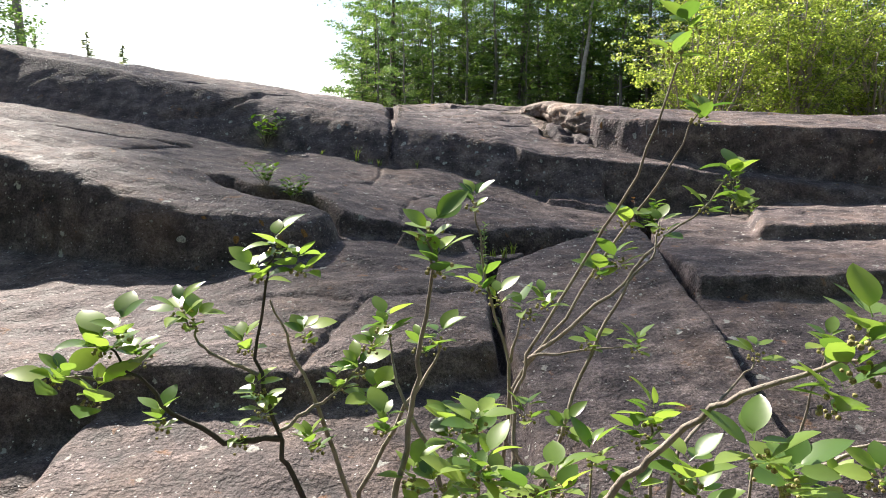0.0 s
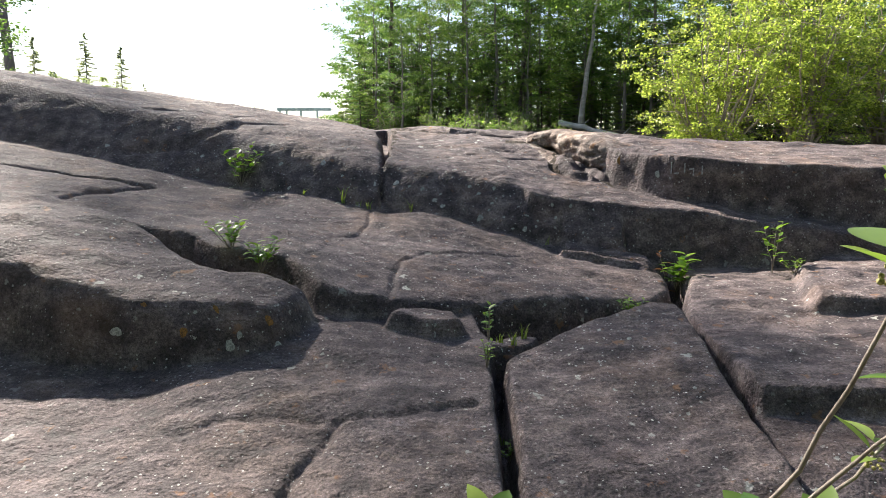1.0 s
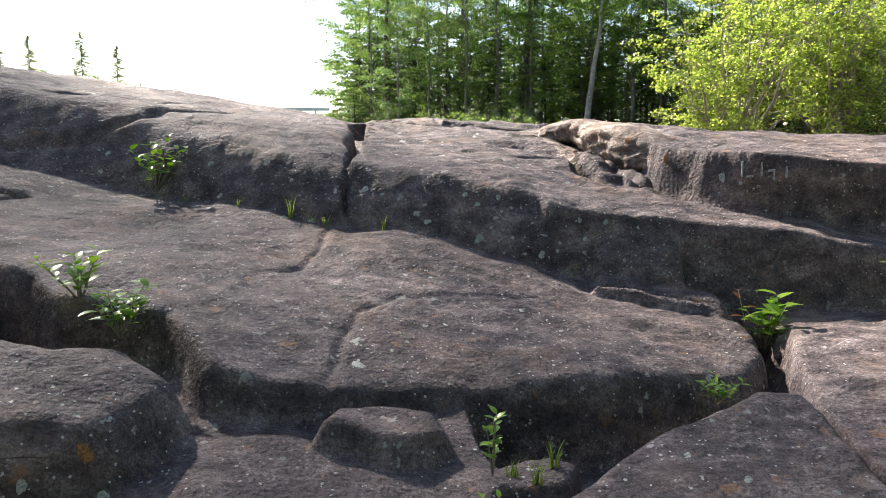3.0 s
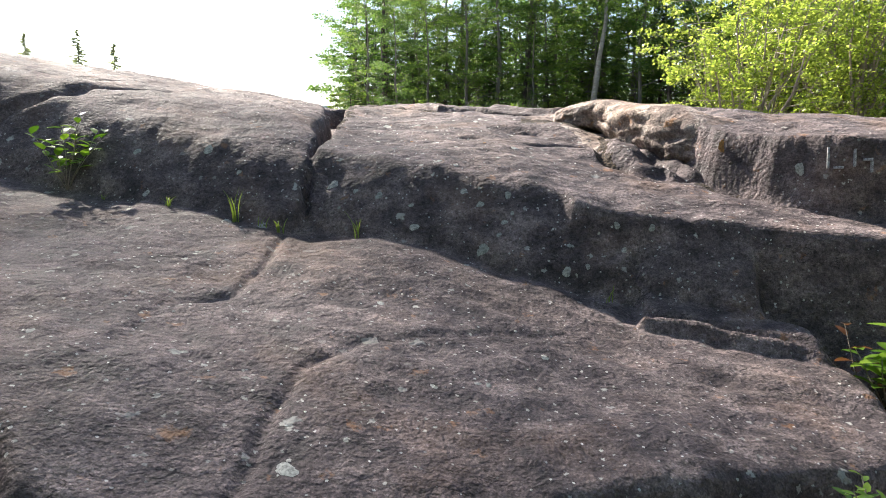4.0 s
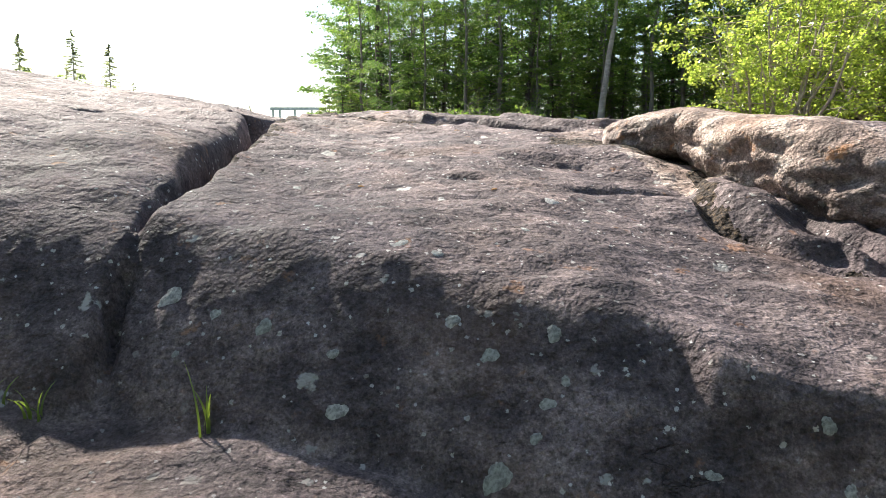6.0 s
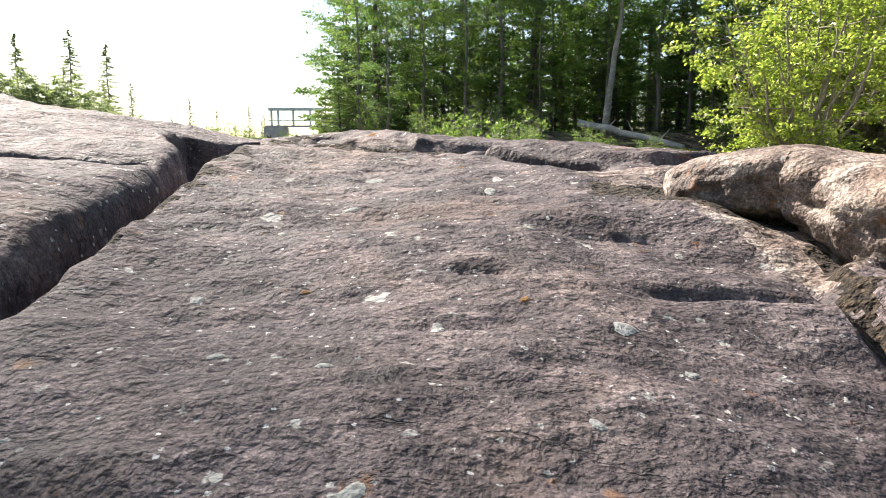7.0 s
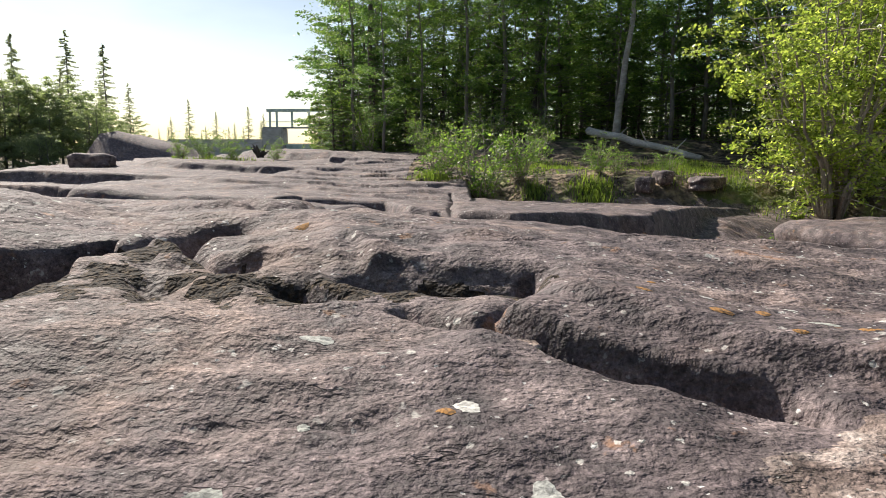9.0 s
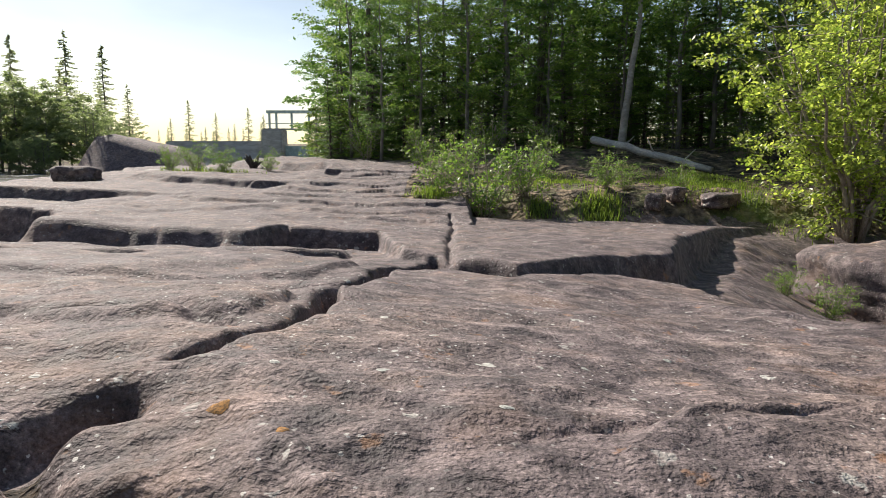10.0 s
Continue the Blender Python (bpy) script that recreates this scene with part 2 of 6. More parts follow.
def mesh_of(name, verts, faces, mat, smooth=True):
    me = bpy.data.meshes.new(name)
    verts, faces = np.asarray(verts, np.float32), np.asarray(faces, np.int32)
    me.vertices.add(len(verts))
    me.vertices.foreach_set("co", verts.ravel())
    k = faces.shape[1]
    me.loops.add(faces.size)
    me.loops.foreach_set("vertex_index", faces.ravel())
    me.polygons.add(len(faces))
    me.polygons.foreach_set("loop_start", np.arange(0, faces.size, k, dtype=np.int32))
    me.polygons.foreach_set("use_smooth", np.full(len(faces), smooth))
    me.update(calc_edges=True)
    me.materials.append(mat)
    return me


# ---------------------------------------------------------------- the rock
# A slab of rock: outline in plan (the foot of its faces), rounding of its rim, and planes
# (z at origin, slope in x, slope in y) of which the lowest is its top.
SLABS = [
    # lower shelf below the shrub
    ([(-2.0, -3), (-1.75, 3.3), (0.3, 3.7), (6, 3.7), (6, -3)], 0.10, [(-1.76, 0.0, 0.15)]),
    # shelf on the near side of the lowest ledge, left and right of the open joint
    ([(-9, 3.0), (-9, 6.0), (-1.0, 6.2), (0.2, 6.1, 0.06), (0.40, 5.35, 0.06), (0.335, 4.9, 0.04), (0.335, 4.4, 0.04), (0.33, 3.6), (-0.2, 3.45), (-0.7, 3.28), (-1.5, 3.22), (-3, 3.05)], 0.10, [(-1.643, -0.012, 0.164)]),
    ([(0.39, 1.0, 0.04), (0.385, 4.4, 0.04), (0.38, 4.9, 0.06), (0.45, 5.12), (0.64, 5.32), (0.94, 5.6), (1.12, 5.66), (1.45, 5.86), (1.72, 5.85, 0.05), (1.70, 5.2, 0.05), (1.65, 4.8, 0.05), (1.61, 4.2, 0.05), (1.54, 3.4, 0.05), (1.35, 1.0)], 0.12, [(-1.741, 0.03, 0.184)]),
    ([(1.40, 1.0, 0.05), (1.58, 3.6, 0.05), (1.66, 4.6), (6.5, 5.2), (6.5, 1.0)], 0.10, [(-1.86, 0.03, 0.184)]),
    ([(1.72, 4.52, 0.05), (1.76, 5.4, 0.05), (1.86, 6.1, 0.06), (2.12, 6.9, 0.06), (2.16, 7.9), (8, 8), (8, 4.7), (3.4, 4.6), (2.4, 4.45)], 0.08, [(-1.053, 0.01, 0.048)]),
    ([(2.70, 5.9), (2.86, 6.35), (3.1, 6.9), (3.7, 7.6), (8, 7.8), (8, 6.1), (4.2, 5.8)], 0.12, [(-0.92, 0.01, 0.048)]),
    # the slab below the long wall
    ([(-0.85, 5.66), (-0.43, 5.64), (0.13, 5.8), (0.57, 5.92), (1.03, 6.02), (1.4, 6.17), (1.74, 6.3), (1.97, 6.6), (2.10, 7.3), (2.2, 8.4), (-0.6, 8.8), (-1.8, 9.0), (-1.5, 6.4), (-1.22, 6.0)], 0.14, [(-1.467, -0.135, 0.151)]),
    ([(-1.2, 6.0), (-1.7, 6.02), (-2.0, 6.32), (-2.35, 6.5), (-2.75, 6.55), (-4.5, 6.9), (-9, 7.6), (-9, 10), (-0.9, 9.4), (-0.9, 6.3)], 0.12, [(-1.331, -0.123, 0.135)]),
    # a low broken step at the foot of the wall
    ([(1.16, 7.40), (1.20, 7.80), (1.6, 7.66), (1.98, 7.40), (1.95, 7.14), (1.55, 7.22)], 0.045, [(-1.385, -0.135, 0.151)]),
    # a loose-looking block at the foot of that slab
    ([(-0.36, 5.42), (-0.30, 5.66), (-0.12, 5.74), (0.12, 5.72), (0.20, 5.5), (0.02, 5.36)], 0.09, [(-1.42, -0.02, 0.145)]),
    ([(0.30, 5.26), (0.42, 5.20), (0.64, 5.30), (0.72, 5.48), (0.60, 5.62), (0.34, 5.56)], 0.06, [(-0.775, 0.0, 0.0)]),
    # left slab with the rounded nose
    ([(-0.76, 5.54), (-0.86, 5.20), (-1.05, 4.98), (-1.42, 4.88), (-1.77, 4.84), (-2.2, 4.88), (-2.7, 5.0), (-3.3, 5.2), (-9, 6.1), (-9, 7.2), (-3.6, 6.5), (-2.75, 6.3), (-2.4, 6.28), (-2.15, 6.12), (-1.85, 5.88), (-1.6, 5.74), (-1.16, 5.78)], 0.22, [(-1.735, -0.208, 0.191)]),
    # top of the long wall, and the hump on its left
    ([(-0.612, 7.94, 0.14), (0.0, 7.88, 0.14), (0.4, 7.79, 0.14), (0.8, 7.71, 0.14), (1.15, 7.64, 0.14), (1.5, 7.48, 0.12), (1.80, 7.30, 0.06), (1.84, 7.9, 0.06), (2.2, 9.9, 0.05), (1.6, 10.5, 0.05), (1.22, 10.35, 0.05), (0.95, 10.6, 0.05), (0.7, 10.74, 0.05), (0.46, 10.92, 0.05), (0.62, 11.2, 0.05), (0.60, 12.0, 0.05), (-0.3, 12.3, 0.05), (-0.9, 12.2, 0.06), (-0.76, 11.2, 0.06), (-0.72, 10.6, 0.07), (-0.66, 9.9, 0.07), (-0.603, 9.0, 0.07), (-0.612, 8.45, 0.02)], 0.14, [(-1.866, -0.08, 0.251), (-0.487, -0.057, 0.107), (-10.97, 0.2315, 1.35)]),
    ([(1.02, 7.58, 0.05), (1.5, 7.46, 0.05), (2.1, 7.26, 0.06), (2.6, 7.18, 0.07), (3.6, 7.11, 0.09), (7, 6.9, 0.09), (7, 9.6), (2.4, 9.9), (0.50, 9.9, 0.10), (0.55, 8.5, 0.12)], 0.10, [(-1.866, -0.08, 0.251), (-0.487, -0.057, 0.107), (-28.124, 0.54, 3.5)]),
    ([(-0.618, 7.93), (-1.5, 8.15), (-2.6, 8.52), (-3.3, 8.44), (-4.2, 8.3), (-9, 8.3), (-9, 15), (-2.6, 13.2, 0.3), (-0.5, 12.6, 0.1), (-0.44, 12.3, 0.07), (-0.95, 11.82, 0.07), (-1.22, 11.56, 0.08), (-1.14, 11.2, 0.10), (-0.96, 10.86, 0.13), (-0.83, 10.52, 0.13), (-0.735, 10.05, 0.12), (-0.650, 9.0, 0.08), (-0.618, 8.45, 0.02)], 0.22, [(-2.945, -0.12, 0.37), (-9.69, 0.15, 1.2), (-0.588, -0.15, 0.11), (1.29, -0.15, -0.05), (-1.147, -0.28, 0.16)]),
    # block with the pale nose, beside the crest
    ([(1.30, 10.36, 0.2), (1.36, 10.2, 0.2), (1.50, 10.02, 0.2), (1.62, 9.8, 0.2), (1.70, 9.5, 0.2), (1.78, 9.2, 0.14), (1.84, 8.92, 0.08), (1.93, 8.60, 0.06), (2.15, 8.39, 0.06), (2.45, 8.13, 0.06), (2.9, 7.93, 0.06), (4.5, 7.64, 0.06), (9, 7.2), (9, 10.8), (3.0, 10.8), (1.6, 10.62, 0.2)], 0.13, [(-0.78, -0.02, 0.15), (1.76, -0.05, -0.10)]),
    # broken step at its foot
    ([(1.26, 9.36), (1.30, 8.98), (1.44, 8.80), (1.70, 8.66), (1.95, 8.6), (1.8, 9.3), (1.5, 9.6)], 0.12, [(-1.80, -0.08, 0.251)]),
    # shelf beyond the crest
    ([(0.47, 10.98, 0.05), (0.7, 10.80, 0.05), (0.97, 10.66, 0.06), (1.25, 10.50), (1.6, 10.75), (3.5, 10.9), (8, 10.6), (8, 13), (1, 12.2), (0.75, 11.8), (0.62, 11.35)], 0.10, [(-0.376, -0.06, 0.10)]),
    ([(0.36, 10.8), (0.6, 10.6), (1.3, 10.1), (1.5, 10.7), (0.9, 11.0), (0.5, 11.4)], 0.04, [(-0.56, -0.057, 0.107)]),
    ([(0.90, 10.74), (0.98, 10.5), (1.15, 10.25), (1.6, 10.3), (1.8, 11.0), (1.0, 11.0)], 0.12, [(-0.470, -0.045, 0.107)]),
    # floor of the broken hollow
    ([(-2.0, 10.8), (-0.6, 10.6), (-0.55, 12.0), (-2.2, 12.2)], 0.05, [(-0.76, -0.057, 0.107)]),
    # the shelf rises to the broad slab on its right
    ([(0.58, 11.05, 0.04), (0.8, 10.86), (1.0, 10.72), (1.25, 10.6), (1.6, 10.75), (3.5, 10.9), (8, 10.6), (8, 12.2), (1.0, 12.0), (0.62, 11.6)], 0.08, [(-5.65, 0.4, 0.55), (0.795, -0.085, 0.0), (1.835, -0.099, -0.083)]),
    # broken shoulder under the corner of the broad slab
    ([(-0.48, 11.80), (-0.32, 11.48), (-0.06, 11.22), (0.08, 11.27), (0.10, 11.6), (-0.10, 12.0), (-0.36, 12.3), (-0.50, 12.2)], 0.10, [(-1.55, -0.10, 0.20), (0.79, 0.0, 0.0)]),
    ([(-0.62, 11.62), (-0.46, 11.56), (-0.40, 11.74), (-0.5, 11.88), (-0.64, 11.8)], 0.12, [(0.82, -0.05, 0.0)]),
    # the broad smooth slab and its left neighbour
    ([(-0.30, 12.0), (-0.16, 11.88), (-0.02, 11.70), (0.05, 11.42), (0.3, 11.40), (0.55, 11.38), (0.72, 11.30), (1.04, 11.32, 0.05), (1.35, 11.29, 0.05), (2, 11.4, 0.05), (8, 11.2), (9, 14.4), (4.2, 15.0), (3.4, 15.15), (3.0, 15.5), (2.9, 17.3), (2.4, 17.5), (1.85, 17.0), (0.95, 16.0), (0.36, 16.2, 0.05), (-0.04, 15.75, 0.05), (-0.23, 14.1, 0.05), (-0.17, 13.2, 0.05), (-0.32, 12.6, 0.05), (-0.39, 12.25)], 0.09, [(1.846, -0.099, -0.083), (0.805, -0.085, 0.0)]),
    ([(-0.46, 12.3), (-0.38, 12.6), (-0.23, 13.2), (-0.29, 14.1), (-0.1, 15.8), (0.3, 16.8), (-0.2, 19.6), (-9, 20), (-14, 13), (-1.6, 12.0), (-0.75, 11.95)], 0.10, [(1.587, -0.018, -0.064), (2.30, -0.018, -0.112)]),
    ([(-1.7, 13.2), (-0.95, 12.9), (-0.42, 13.1), (-0.38, 13.8), (-0.9, 14.2), (-1.8, 13.9)], 0.12, [(1.635, -0.018, -0.064)]),
    ([(-4.2, 14.7), (-2.6, 14.4), (-1.4, 14.55), (-0.5, 15.0), (-0.2, 15.7), (-1, 16.5), (-4.2, 16.4)], 0.22, [(1.615, -0.018, -0.064)]),
    ([(-6.5, 16.8), (-3.0, 16.5), (-1.6, 16.9), (-0.6, 17.2), (-0.6, 18.0), (-3, 18.3), (-6.5, 18.2)], 0.16, [(2.40, -0.018, -0.112)]),
    ([(-3.2, 12.5), (-2.2, 12.6), (-1.7, 13.0), (-2.2, 13.7), (-3.6, 13.6)], 0.15, [(1.66, -0.018, -0.064)]),
    # upper shelf behind it
    ([(-14, 25), (-7, 23), (-5.2, 19.4), (-3.7, 19.2), (-2.2, 19.15), (-1.9, 20), (-0.55, 20), (-0.1, 17.0), (0.3, 16.85), (0.42, 16.5), (1.0, 16.0), (1.83, 16.95), (3.1, 18.1), (4.5, 21.6), (6.3, 24.6), (9.2, 27.0), (34, 30), (34, 40), (-14, 40)], 0.10, [(1.356, -0.036, -0.051)]),
    # low rock steps farther up the bank
    ([(-3.2, 25.4), (-1, 25.0), (0.6, 25.6), (0.8, 40), (-12, 40), (-12, 27.6), (-6, 26.4)], 0.16, [(-0.16, -0.02, 0.022)]),
    ([(-4.2, 28.6), (-1, 28.2), (0.9, 28.8), (1.2, 42), (-9, 42), (-9, 30.6), (-7, 29.6)], 0.16, [(0.10, -0.02, 0.020)]),
    ([(-5.5, 34.0), (-2, 33.4), (1.2, 33.8), (1.6, 43), (-7.5, 43), (-7.5, 36)], 0.2, [(0.36, -0.02, 0.019)]),
]
# thin broken layers, one over another, up the far ledge
layers = random.Random(14)
for k in range(9):
    y0, left = 22.6 + 1.15 * k, -6.5 + 0.45 * k + layers.uniform(-1.2, 1.2)
    front = [(left + (0.9 - left) * i / 7, y0 + layers.uniform(-0.35, 0.35) + 0.05 * abs(left + i)) for i in range(8)]
    SLABS.append((front + [(1.1, y0 + 6), (left - 0.4, y0 + 6)], 0.05, [(0.24 + 0.085 * k - 0.012 * y0 + layers.uniform(-0.02, 0.02), -0.02, 0.012)]))
# joints: line in plan, half width, depth
JOINTS = [
    # hollows where the broken rock has fallen out
    ([(-0.52, 11.84), (-0.44, 11.66), (-0.34, 11.46)], 0.05, 0.10),
    ([(-0.12, 11.26), (-0.03, 11.16)], 0.055, 0.09),
    ([(-1.02, 11.74), (-0.74, 11.70), (-0.58, 11.92), (-0.46, 12.05)], 0.07, 0.13),
    ([(-0.48, 11.26), (-0.40, 11.20), (-0.38, 11.12)], 0.04, 0.06),
    ([(0.24, 11.10), (0.33, 11.02), (0.41, 10.96)], 0.025, 0.06),
    ([(0.07, 11.36), (0.3, 11.34), (0.62, 11.31)], 0.05, 0.07),
    # trench along the foot of the block with the pale nose, sunk for undercut shade
    ([(1.08, 10.1), (1.20, 9.94), (1.33, 9.87), (1.49, 9.80)], 0.04, 0.09),
    ([(1.46, 9.60), (1.60, 9.1), (1.76, 8.70), (2.0, 8.42), (2.6, 7.96)], 0.035, 0.06),
    ([(1.22, 9.30), (1.28, 8.96), (1.42, 8.76), (1.72, 8.60)], 0.03, 0.05),
    ([(-0.67, 8.0), (-0.64, 7.4), (-0.72, 7.03), (-0.9, 6.9)], 0.012, 0.032),
    ([(0.75, 7.2), (0.49, 7.12), (0.16, 6.92), (-0.15, 6.78), (-0.32, 6.5), (-0.33, 6.2), (-0.35, 5.8)], 0.012, 0.028),
    ([(1.21, 7.75), (1.22, 7.45)], 0.02, 0.08),
    ([(1.22, 7.45), (2.0, 7.15)], 0.02, 0.06),
    ([(-3.4, 7.2), (-3.2, 7.55), (-2.97, 7.99), (-3.6, 8.1), (-4.5, 8.1)], 0.03, 0.09),
    ([(-3.6, 8.9), (-2.9, 8.85), (-2.45, 9.15), (-1.77, 9.92), (-0.9, 10.2)], 0.035, 0.07),
    ([(-3.6, 9.5), (-2.8, 9.6), (-2.2, 10.3)], 0.03, 0.05),
    ([(-1.9, 14.0), (-1.2, 14.4), (-0.9, 14.5), (-0.3, 14.6)], 0.035, 0.05),
    ([(-1.5, 13.2), (-1.0, 13.2), (-0.5, 13.0)], 0.03, 0.06),
    ([(-2.5, 16.3), (-1.2, 16.6), (-0.1, 16.4)], 0.04, 0.06),
    ([(0.42, 16.4), (0.45, 19.0), (0.55, 22.0), (0.5, 24.0)], 0.035, 0.08),
    ([(0.58, 11.87), (0.86, 12.02), (1.12, 12.11), (1.35, 12.10), (1.70, 12.21), (2.3, 12.25)], 0.010, 0.030),
    # pits and flaked edges on the top of the wall
    ([(0.33, 9.25), (0.42, 9.27), (0.47, 9.25)], 0.012, 0.024),
    ([(0.55, 9.12), (0.66, 9.13)], 0.012, 0.022),
    ([(0.26, 8.89), (0.38, 8.885), (0.46, 8.90)], 0.012, 0.02),
    ([(0.82, 9.16), (0.98, 9.14), (1.2, 9.12)], 0.014, 0.034),
    ([(0.58, 9.54), (0.68, 9.53), (0.80, 9.56), (0.92, 9.57)], 0.011, 0.02),
    ([(-0.05, 10.5), (0.05, 10.52), (0.2, 10.5), (0.32, 10.53)], 0.012, 0.016),
    ([(-0.35, 10.42), (-0.18, 10.40), (0.0, 10.44)], 0.012, 0.015),
    ([(-0.75, 3.2), (-0.5, 4.3), (0.25, 4.5)], 0.018, 0.04),
    ([(-1.3, 4.2), (-0.6, 4.25)], 0.018, 0.03),
]


def base_height(x, y):
    """The ground under and between the slabs, out to the horizon."""
    z = np.interp(y, [-60, 0, 3, 5, 7, 8, 9, 10.2, 11, 13, 17, 22, 26, 32, 45, 90, 160, 400, 2000],
                  [-6, -2.0, -1.45, -1.15, -1.05, -0.9, -0.1, 0.38, 0.5, 0.5, 0.05, -0.35, -0.3, 0.35, 0.8, 1.0, 1.4, 7, 16])
    right = np.clip((x + 0.2 - 0.4855 * (y - 10.3)) / 1.8, 0, 1) * np.clip((y - 14.7) / 0.8, 0, 1) * np.clip((26 - y) / 2, 0, 1)
    z = z - 0.75 * right - 0.22 * np.clip((x - 1.9) / 0.8, 0, 1) * np.clip((y - 16.0) / 0.8, 0, 1) * np.clip((25 - y) / 2, 0, 1)
    # soil bank under the wood, on the right
    edge = 25.9 + 0.25 * fbm(x * 0.8, x * 0 + 3.0, 5, 3) + np.clip(x - 9, 0, 40) * -0.25
    bank = np.clip((y - edge) / 1.3, 0, 1)
    bank = bank * bank * (3 - 2 * bank) * np.clip((x + 0.9) / 0.9, 0, 1)
    z = z + bank * (np.interp(y, [25, 28, 32, 36, 60, 400], [0.80, 0.64, 0.50, 1.05, 0.9, 0.5]) + 0.10 * fbm(x * 0.9, y * 0.9, 8, 4))
    low = np.clip((-1.5 - x - 0.0 * y) / 4, 0, 1) * np.clip((y - 41) / 5, 0, 1) * np.clip((225 - y) / 30, 0, 1)
    z = z * (1 - low) - 0.6 * low
    z = z + 2.6 * np.clip((-52 - x) / 10, 0, 1) * np.clip((y - 95) / 15, 0, 1) * np.clip((230 - y) / 30, 0, 1)
    # river channel on the far left and its rocky bank
    river = np.clip((-7.5 - x - 0.10 * (y - 24)) / 3.0, 0, 1) * np.clip((y - 21) / 4, 0, 1) * np.clip((105 - y) / 20, 0, 1)
    z = z - river * (1.4 + z * 0.6)
    far = np.exp(-(((x + 34.0) / 9.0) ** 6 + ((y - 90) / 8) ** 8))
    z = np.maximum(z, far * (np.interp(x, [-44, -38, -36, -31, -26], [2.6, 3.4, 3.4, 2.1, 1.2]) + 0.4 * fbm(x * 0.3, y * 0.3, 61, 3)) - (1 - far) * 40)
    return z


def rock_height(x, y):
    z = base_height(x, y) + 0.03 * fbm(x * 3, y * 3, 40, 4)
    near = (x > -16) & (x < 35) & (y > -4) & (y < 62)
    px, py = x[near], y[near]
    wx = px + 0.035 * fbm(px * 1.6, py * 1.6, 11, 3) + 0.003 * fbm(px * 7, py * 7, 12, 2)
    wy = py + 0.035 * fbm(px * 1.6, py * 1.6, 21, 3) + 0.003 * fbm(px * 7, py * 7, 22, 2)
    swell = 0.045 * fbm(px * 0.8, py * 0.8, 31, 2) + 0.018 * fbm(px * 2.2, py * 3.0, 32, 2)
    rough = 0.011 * fbm(px * 4, py * 6.5, 33, 3)
    broken = np.exp(-(((px + 0.25) / 0.62) ** 2 + ((py - 11.45) / 0.42) ** 2) ** 2) + 0.35 * np.exp(-(((px - 0.45) / 0.5) ** 2 + ((py - 11.0) / 0.22) ** 2)) + 0.8 * np.exp(-(((px - 1.65) / 0.55) ** 2 + ((py - 9.1) / 0.6) ** 2)) + 0.5 * np.exp(-(((px - 1.1) / 0.8) ** 2 + ((py - 10.4) / 0.5) ** 2))
    bulge = np.exp(-(((px - 1.6) / 0.5) ** 2 + ((py - 9.4) / 0.8) ** 2))
    rough = rough + bulge * 0.045 * fbm(px * 3.6, py * 3.0, 53, 3)
    wx, wy = wx + broken * 0.05 * fbm(px * 4.5, py * 4.5, 54, 2), wy + broken * 0.06 * fbm(px * 4.5, py * 4.5, 55, 2)
    rough = rough + broken * (0.024 * fbm(px * 3.2, py * 4.2, 51, 2) + 0.018 * np.abs(fbm(px * 7, py * 9, 52, 4, 0.6)) - 0.008)
    ground0 = z[near]
    for once in range(2):
        top = slabs_over(ground0, px, py, wx, wy, swell)
        wx = wx + 0.5 * layer_step(px, py, top, 81)
        wy = wy + layer_step(px, py, top, 82)
    for line, half, depth in JOINTS:
        xs, ys = [p[0] for p in line], [p[1] for p in line]
        here = (wx > min(xs) - 0.3) & (wx < max(xs) + 0.3) & (wy > min(ys) - 0.3) & (wy < max(ys) + 0.3)
        d = line_distance(wx[here], wy[here], line)
        top[here] -= depth * np.exp(-(d / half) ** 2) + depth * 0.14 * np.exp(-(d / (half * 4)) ** 2)
    z[near] = top + rough
    return z


def layer_step(x, y, z, seed):
    """How far the layers of the rock stand out or back at that height."""
    return 0.02 * fbm((x + y) * 1.2, z * 11, seed, 2, 0.6)


def slabs_over(ground0, px, py, wx, wy, swell):
    top = ground0.copy()
    for outline, rim, planes in SLABS:
        xs, ys = [p[0] for p in outline], [p[1] for p in outline]
        here = (wx > min(xs) - 0.2) & (wx < max(xs) + 0.2) & (wy > min(ys) - 0.2) & (wy < max(ys) + 0.2)
        hx, hy = wx[here], wy[here]
        drop = slab_drop(hx, hy, outline, rim)
        h = 0.0
        for c0, cx, cy in planes:
            h = h + np.exp(-(c0 + cx * px[here] + cy * py[here]) / 0.022)
        h = -0.022 * np.log(h)                       # the planes meet in worn edges
        h = h + swell[here] - drop
        top[here] = np.maximum(top[here], h)
    return top


def steps(stops):
    """Coordinates from (end, spacing) stretches."""
    out, at = [], stops[0]
    for end, gap in stops[1:]:
        n = max(1, round((end - at) / gap))
        out += [at + (end - at) * i / n for i in range(n)]
        at = end
    return np.array(out + [at])


half_x = steps([0.0, (1.9, 0.0155), (3.6, 0.026), (7.5, 0.075), (14, 0.3), (60, 2.0), (300, 12), (2200, 150)])
GX = np.concatenate([-half_x[:0:-1], half_x])
GY = steps([-80, (-4, 4), (1.0, 0.4), (3.2, 0.05), (7.3, 0.020), (12.6, 0.0135), (18, 0.03), (22, 0.07), (33, 0.045), (46, 0.25), (130, 1.5), (300, 8), (2200, 120)])
X2, Y2 = np.meshgrid(GX, GY)
Z2 = rock_height(X2.ravel(), Y2.ravel()).reshape(X2.shape)
NX, NY = len(GX), len(GY)
